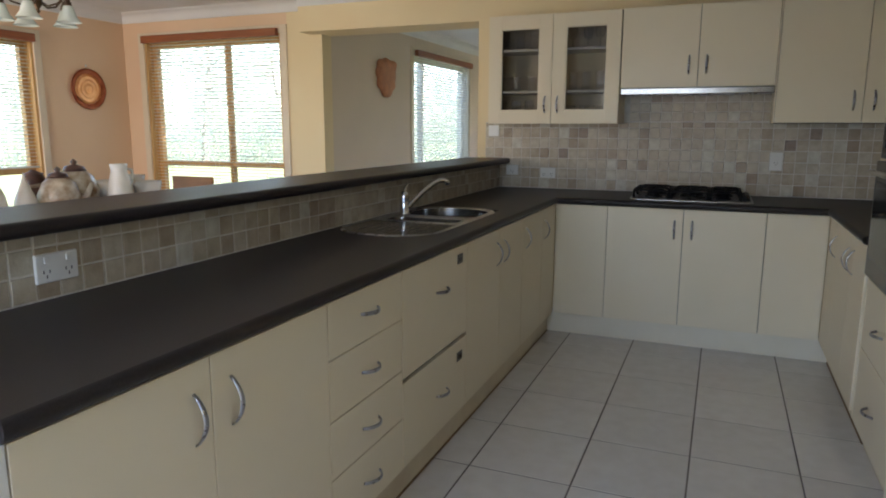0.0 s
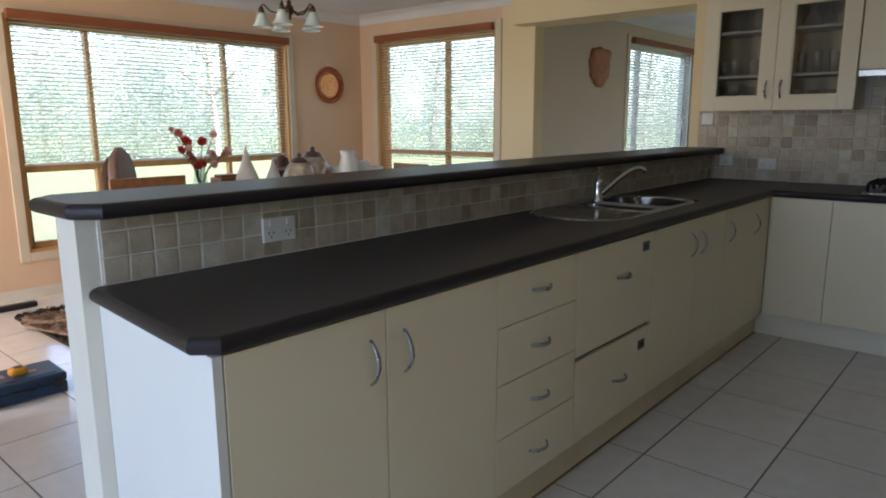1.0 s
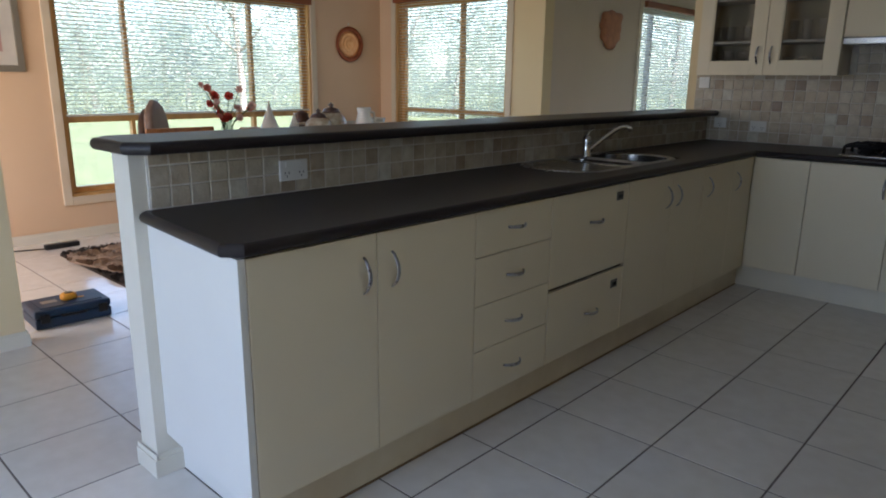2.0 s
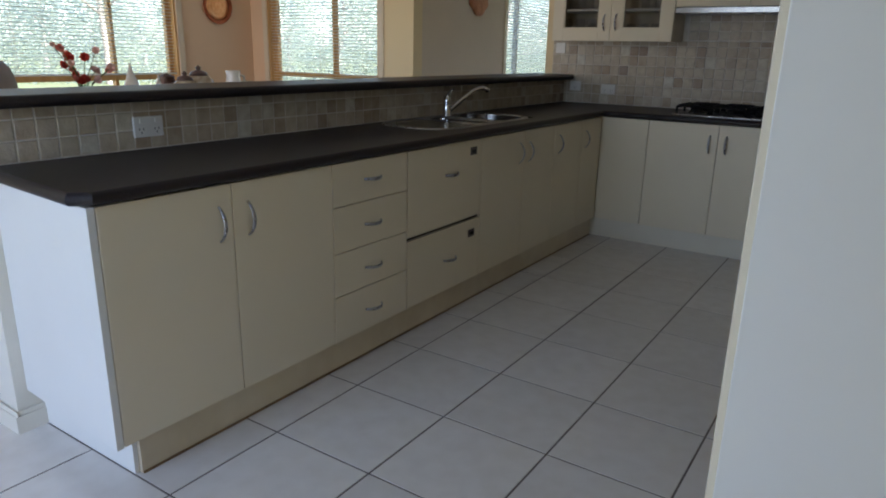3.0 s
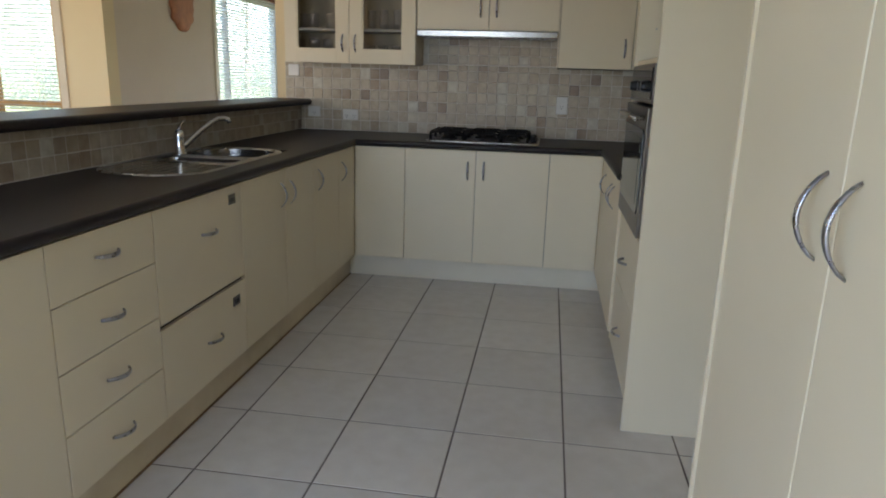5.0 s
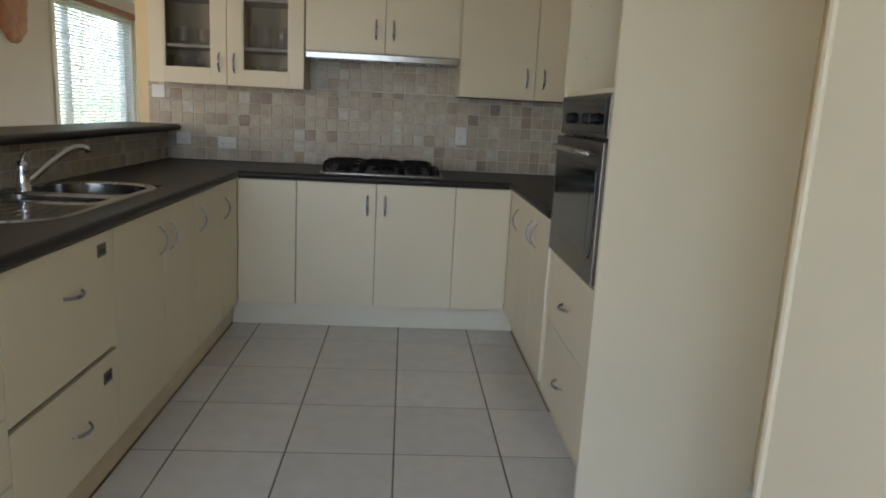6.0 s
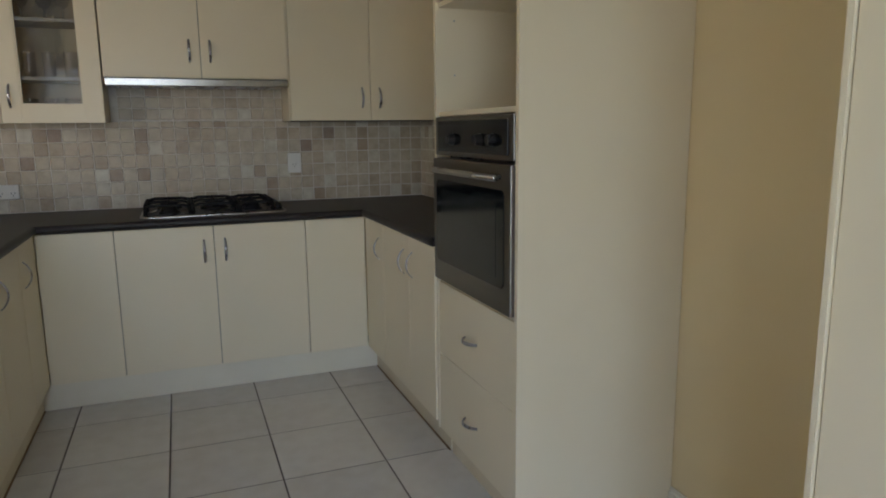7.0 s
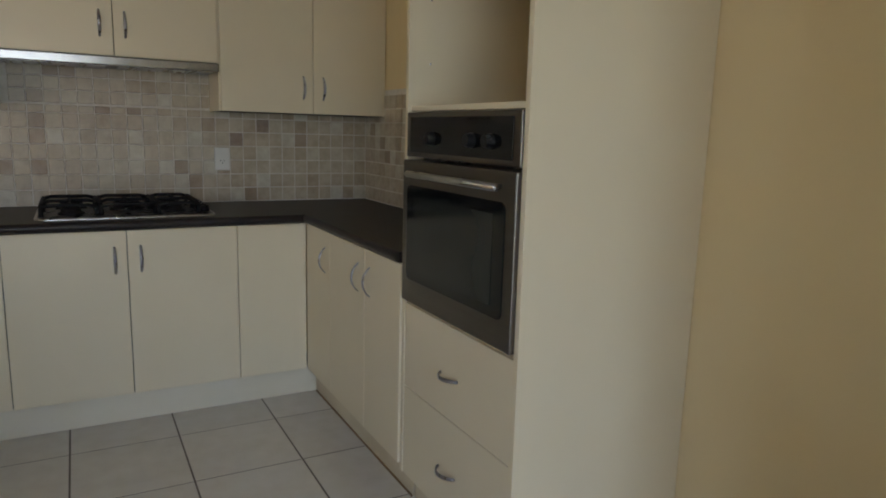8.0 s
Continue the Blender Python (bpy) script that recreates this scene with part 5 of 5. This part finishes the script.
def rug(name, cx, cy, w, d, turn, mat, label, z0, pile, tufts):
    """A backing with an uneven outline and a coat of leaning tufts."""
    r2 = random.Random(int(w * 100))
    rg_ = thing(name, (cx, cy, z0 + 0.001), label, "rug")
    M = Matrix.Translation((cx, cy, 0.001)) @ Matrix.Rotation(radians(turn), 4, "Z")
    bm = bmesh.new()
    out = []
    for p in rrect(0, 0, w, d, 0.08, 0, 14):
        k = 1 + 0.05 * noise.noise(Vector((p[0] * 5, p[1] * 5, w)))
        out.append((p[0] * k, p[1] * k))
    loft(bm, [[(x * s, y * s, z) for x, y in out] for s, z in ((1.0, z0), (1.0, z0 + 0.006), (0.97, z0 + 0.010), (0.5, z0 + 0.012))], True, True)
    bmesh.ops.transform(bm, matrix=M, verts=bm.verts)
    part("backing", bm, mat, rg_, smooth=True)
    vs, fs = [], []
    for _ in range(tufts):
        x, y = r2.uniform(-w / 2, w / 2), r2.uniform(-d / 2, d / 2)
        if abs(x) > w / 2 - 0.05 and abs(y) > d / 2 - 0.05 and r2.random() < 0.6:
            continue
        a = 6.28 * noise.noise(Vector((x * 6, y * 6, 2.0))) + r2.gauss(0, 0.6)
        ln = pile * r2.uniform(0.7, 1.3)
        f = Vector((math.cos(a), math.sin(a), 0))
        s_ = Vector((-f.y, f.x, 0)) * r2.uniform(0.003, 0.006)
        b_ = Vector((x, y, z0 + 0.006))
        n_ = len(vs)
        vs += [b_ - s_, b_ + s_, b_ + f * ln * 0.5 + s_ * 0.8 + Vector((0, 0, ln * 0.75)), b_ + f * ln + Vector((0, 0, ln * r2.uniform(0.5, 0.9)))]
        fs.append((n_, n_ + 1, n_ + 2, n_ + 3))
    me = bpy.data.meshes.new("fleece")
    me.from_pydata([tuple(M @ v) for v in vs], [], fs)
    me.materials.append(mat)
    pl_ = new("fleece", me)
    pl_.parent = rg_
    pl_.matrix_parent_inverse = rg_.matrix_basis.inverted()
    tagged(pl_, kind="stuff")
    return rg_


rug("rug", -3.98, 2.83, 1.52, 3.0, 0, M_RUGD, "dark brown shaggy rug under the dining table", 0.0, 0.022, 26000)
rug("sheepskin", -4.22, 1.66, 0.62, 0.66, 14, M_RUGL, "tan shaggy sheepskin lying on the dark rug", 0.016, 0.040, 9000)
cb = bmesh.new()
tube(cb, [(-5.10, 0.60, 0.008), (-5.08, 0.90, 0.008), (-5.0, 1.15, 0.008), (-4.93, 1.29, 0.012)], 0.005, 6)
solid("power_cable", cb, M_CABLE, "black power cable along the dining wall", "cable", smooth=True)
solid("power_board", B(-4.97, -4.91, 1.29, 1.53, 0.0, 0.038, bevel=0.008), M_CABLE, "black power board on the floor beside the rug", "power board", at=(-4.94, 1.41, 0))

# outside: ground, eaves and trees
structure("ground", boxes((-1500, 1500, -1500, 1500, -0.62, -0.5)), M_GRASS, "mown grass that slopes away to the trees")
structure("eaves_west", boxes((-6.05, XW - 0.17, YS, 5.06, 2.22, 2.26), (-6.07, -6.05, YS, 5.06, 2.18, 2.34)), M_TRIM, "cream painted eaves lining")
structure("eaves_north", boxes((-6.05, -3.25, 5.07, 5.75, 2.22, 2.26), (-6.05, -3.25, 5.75, 5.77, 2.18, 2.34)), M_TRIM, "cream painted eaves lining")


def gum_tree(seed, h, spread, leaves):
    r = random.Random(seed)
    t = thing("gum_tree", (0, 0, 0), "tall pale-barked gum tree with a loose green crown", "tree", "gum trees")
    bm = bmesh.new()
    la, lb = r.uniform(0, 6.28), r.uniform(0.02, 0.05)
    bend = [Vector((math.cos(la + 0.2 * k) * lb * k * k + r.uniform(-0.06, 0.06), math.sin(la + 0.2 * k) * lb * k * k + r.uniform(-0.06, 0.06), h * 0.8 * k / 6)) for k in range(7)]
    tube(bm, bend, [0.17 * (1 - 0.13 * k) for k in range(7)], 8)
    tips = []
    for k in range(9):
        b = bend[2 + k % 5]
        a = r.uniform(0, 6.28)
        ln = spread * r.uniform(0.45, 1.0)
        tip = b + Vector((math.cos(a) * ln, math.sin(a) * ln, ln * r.uniform(0.3, 1.1)))
        tube(bm, [b, b.lerp(tip, 0.5) + Vector((0, 0, -0.15)), tip], [0.06, 0.04, 0.015], 5)
        tips += [tip, b.lerp(tip, 0.6)]
    tips.append(bend[-1] + Vector((0, 0, 0.4)))
    part("trunk", bm, M_BARK, t)
    vs, fs = [], []
    for _ in range(leaves):
        c = r.choice(tips) + Vector((r.gauss(0, 0.55), r.gauss(0, 0.55), r.gauss(0, 0.42)))
        d = Vector((r.gauss(0, 1), r.gauss(0, 1), r.gauss(-0.6, 0.8))).normalized()
        s = d.cross(Vector((r.gauss(0, 1), r.gauss(0, 1), r.gauss(0, 1)))).normalized()
        ln, wd = r.uniform(0.12, 0.26), r.uniform(0.03, 0.06)
        n = len(vs)
        vs += [c, c + d * ln * 0.5 + s * wd, c + d * ln, c + d * ln * 0.5 - s * wd]
        fs.append((n, n + 1, n + 2, n + 3))
    me = bpy.data.meshes.new("crown")
    me.from_pydata([tuple(v) for v in vs], [], fs)
    me.materials.append(M_HAZELEAF)
    cr = new("crown", me)
    cr.parent = t
    return t


def far_woods(name, a0, a1, d0, d1, n, seed, tall=24, leaf=1.0):
    """A thin belt of tall bush far off, on an arc round the house: small leaf sprays in uneven crowns."""
    r = random.Random(seed)
    vs, fs = [], []
    while len(fs) < n:
        a, d = radians(r.uniform(a0, a1)), r.uniform(d0, d1)
        x, y = -d * math.cos(a), d * math.sin(a)
        z = tall * r.random()
        crown = noise.noise(Vector((a * 22, z * 0.16, seed))) + 0.5 * noise.noise(Vector((a * 60, z * 0.5, seed + 7)))
        if crown + 0.80 - 0.90 * z / tall < r.uniform(-0.25, 0.35):
            continue
        q = Vector((x, y, -0.5 + z))
        dd = Vector((r.gauss(0, 1), r.gauss(0, 1), r.gauss(0, 1))).normalized()
        ss = dd.orthogonal().normalized()
        ln, wd = leaf * r.uniform(0.25, 0.5), leaf * r.uniform(0.08, 0.16)
        k = len(vs)
        vs += [q, q + dd * ln * 0.5 + ss * wd, q + dd * ln, q + dd * ln * 0.5 - ss * wd]
        fs.append((k, k + 1, k + 2, k + 3))
    me = bpy.data.meshes.new(name)
    me.from_pydata([tuple(v) for v in vs], [], fs)
    me.materials.append(M_HAZELEAF)
    return tagged(new(name, me), "belt of bush behind the lawn with haze paled into its green", "bush", kind="stuff")


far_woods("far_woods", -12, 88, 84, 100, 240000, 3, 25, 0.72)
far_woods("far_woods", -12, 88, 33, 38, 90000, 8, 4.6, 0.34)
protos = [gum_tree(1, 9.0, 2.6, 2900), gum_tree(2, 7.0, 2.2, 2600), gum_tree(3, 11.0, 3.0, 3200), gum_tree(4, 4.5, 1.9, 2500)]
rt = random.Random(9)
spots = []
for k in range(16):
    a, d = radians(6 + 74 * ((k * 0.618 + 0.1) % 1)), 30 + 26 * (k / 16)
    spots.append((-d * math.cos(a), d * math.sin(a)))
for k, (x, y) in enumerate(spots):
    m = pose(x, y, -0.5, 0, 0, rt.uniform(0, 360))
    if k < 4:
        protos[k].matrix_basis = m
    else:
        copy_thing(protos[k % 4], m)

# tiles
def tile_mesh(name, w, h, d, mat, e=0.0015, axis="z"):
    """A tile with its middle at the origin and its top d proud of it."""
    P = {"z": lambda u, v, z: (u, v, z), "y": lambda u, v, z: (u, -z, v), "x": lambda u, v, z: (z, u, v), "-x": lambda u, v, z: (-z, u, v)}[axis]
    bm = bmesh.new()
    loft(bm, [[P(sx * (w / 2 - i), sy * (h / 2 - i), z) for sx, sy in ((1, 1), (-1, 1), (-1, -1), (1, -1))] for i, z in ((0, 0), (0, d - e), (e, d))], cap1=True)
    return mesh_of(name, bm, mat)


fl = bpy.data.objects["floor"]
TX, TY, OXT, OYT = 0.397, 0.410, -0.356, 2.272
ft = tile_mesh("floor_tile", TX - 0.0065, TY - 0.0065, 0.005, M_FLOOR, 0.001)
rest = bmesh.new()
for i in range(-14, 5):
    for j in range(-19, 19):
        x, y = OXT + TX * (i + 0.5), OYT + TY * (j + 0.5)
        if not (XW - 0.2 < x < XE + 0.2 and YS - 0.2 < y < 9.7):
            continue
        if y < 5.1 and -0.9 < y and not (-1.45 < x < -1.05 and y > 0.9) and not (x > 0.95 and y > 2.4):
            o = new("tile", ft)
            o.parent = fl
            o.location = (x, y, -0.005)
        elif x > -3.2 or y < 5.04:
            box(rest, x - TX / 2 + 0.003, x + TX / 2 - 0.003, y - TY / 2 + 0.003, y + TY / 2 - 0.003, -0.006, 0)
ob = part("tiles", rest, M_FLOOR, fl)
tagged(ob, kind="stuff")

# splashback squares
def squares(owner, axis, at, u0, u1, rows, pitch, gap, skip=None, dark=()):
    r = random.Random(int(abs(u0) * 1000) + len(rows))
    meshes = {}
    n = round((u1 - u0) / pitch)
    for z0, z1 in rows:
        for i in range(n):
            a, b = u0 + i * (u1 - u0) / n, u0 + (i + 1) * (u1 - u0) / n
            u, z = (a + b) / 2, (z0 + z1) / 2
            if skip and skip(u, z):
                continue
            key = (round(z1 - z0, 4), any(abs(u - p) < pitch / 2 and abs(z - q) < (z1 - z0) / 2 + 0.004 for p, q in dark))
            if key not in meshes:
                meshes[key] = tile_mesh("tile", (u1 - u0) / n - gap, z1 - z0 - gap, 0.0035, M_DSTONE if key[1] else M_STONE, 0.002, axis)
            o = new("tile", meshes[key])
            o.parent = owner
            du, dz, dv = r.uniform(-0.0007, 0.0007), r.uniform(-0.0007, 0.0007), r.uniform(-0.0008, 0.0004)
            o.location = (at + dv, u + du, z + dz) if axis == "x" else (at - dv, u + du, z + dz) if axis == "-x" else (u + du, at - dv, z + dz)


HR = 0.0705
back_rows = [(CT + 0.002 + k * HR, min(CT + 0.002 + (k + 1) * HR, 1.34)) for k in range(7)]
back_rows = [q for q in back_rows if q[1] - q[0] > 0.02] + [(1.346 + k * 0.0605, 1.346 + (k + 1) * 0.0605) for k in range(3)]
sb = structure("splashback_north", boxes((-1.535, XN - 0.001, YN - 0.005, YN - 0.0005, CT - 0.03, 1.341), (-0.556, 0.346, YN - 0.005, YN - 0.0005, 1.341, 1.527)), M_WGROUT, "tumbled beige stone squares with pale grout behind the cooktop")
squares(sb, "y", YN - 0.005, -1.535, XN - 0.006, back_rows, 0.0685, 0.0045, lambda u, z: z > 1.341 and not -0.55 < u < 0.33,
        ((-0.793, 1.238), (-0.929, 1.108), (0.588, 1.243), (0.459, 1.176)))
se = structure("splashback_east", B(XN - 0.005, XN - 0.0005, OY1 + 0.001, YN - 0.006, CT - 0.03, 1.47), M_WGROUT, "tumbled beige stone squares with pale grout beside the oven")
squares(se, "-x", XN - 0.005, OY1 + 0.002, YN - 0.013, [(CT + 0.002 + k * HR, CT + 0.002 + (k + 1) * HR) for k in range(8)], 0.0685, 0.0045)
sp_ = structure("splashback_bar", B(-1.4298, -1.425, 0.600, YN - 0.012, CT - 0.03, 1.0472), M_WGROUT, "tumbled beige stone squares with pale grout on the half wall")
squares(sp_, "x", -1.425, 0.602, YN - 0.013, [(0.880, 0.946), (0.946, 1.010), (1.010, 1.0465)], 0.0655, 0.0045)
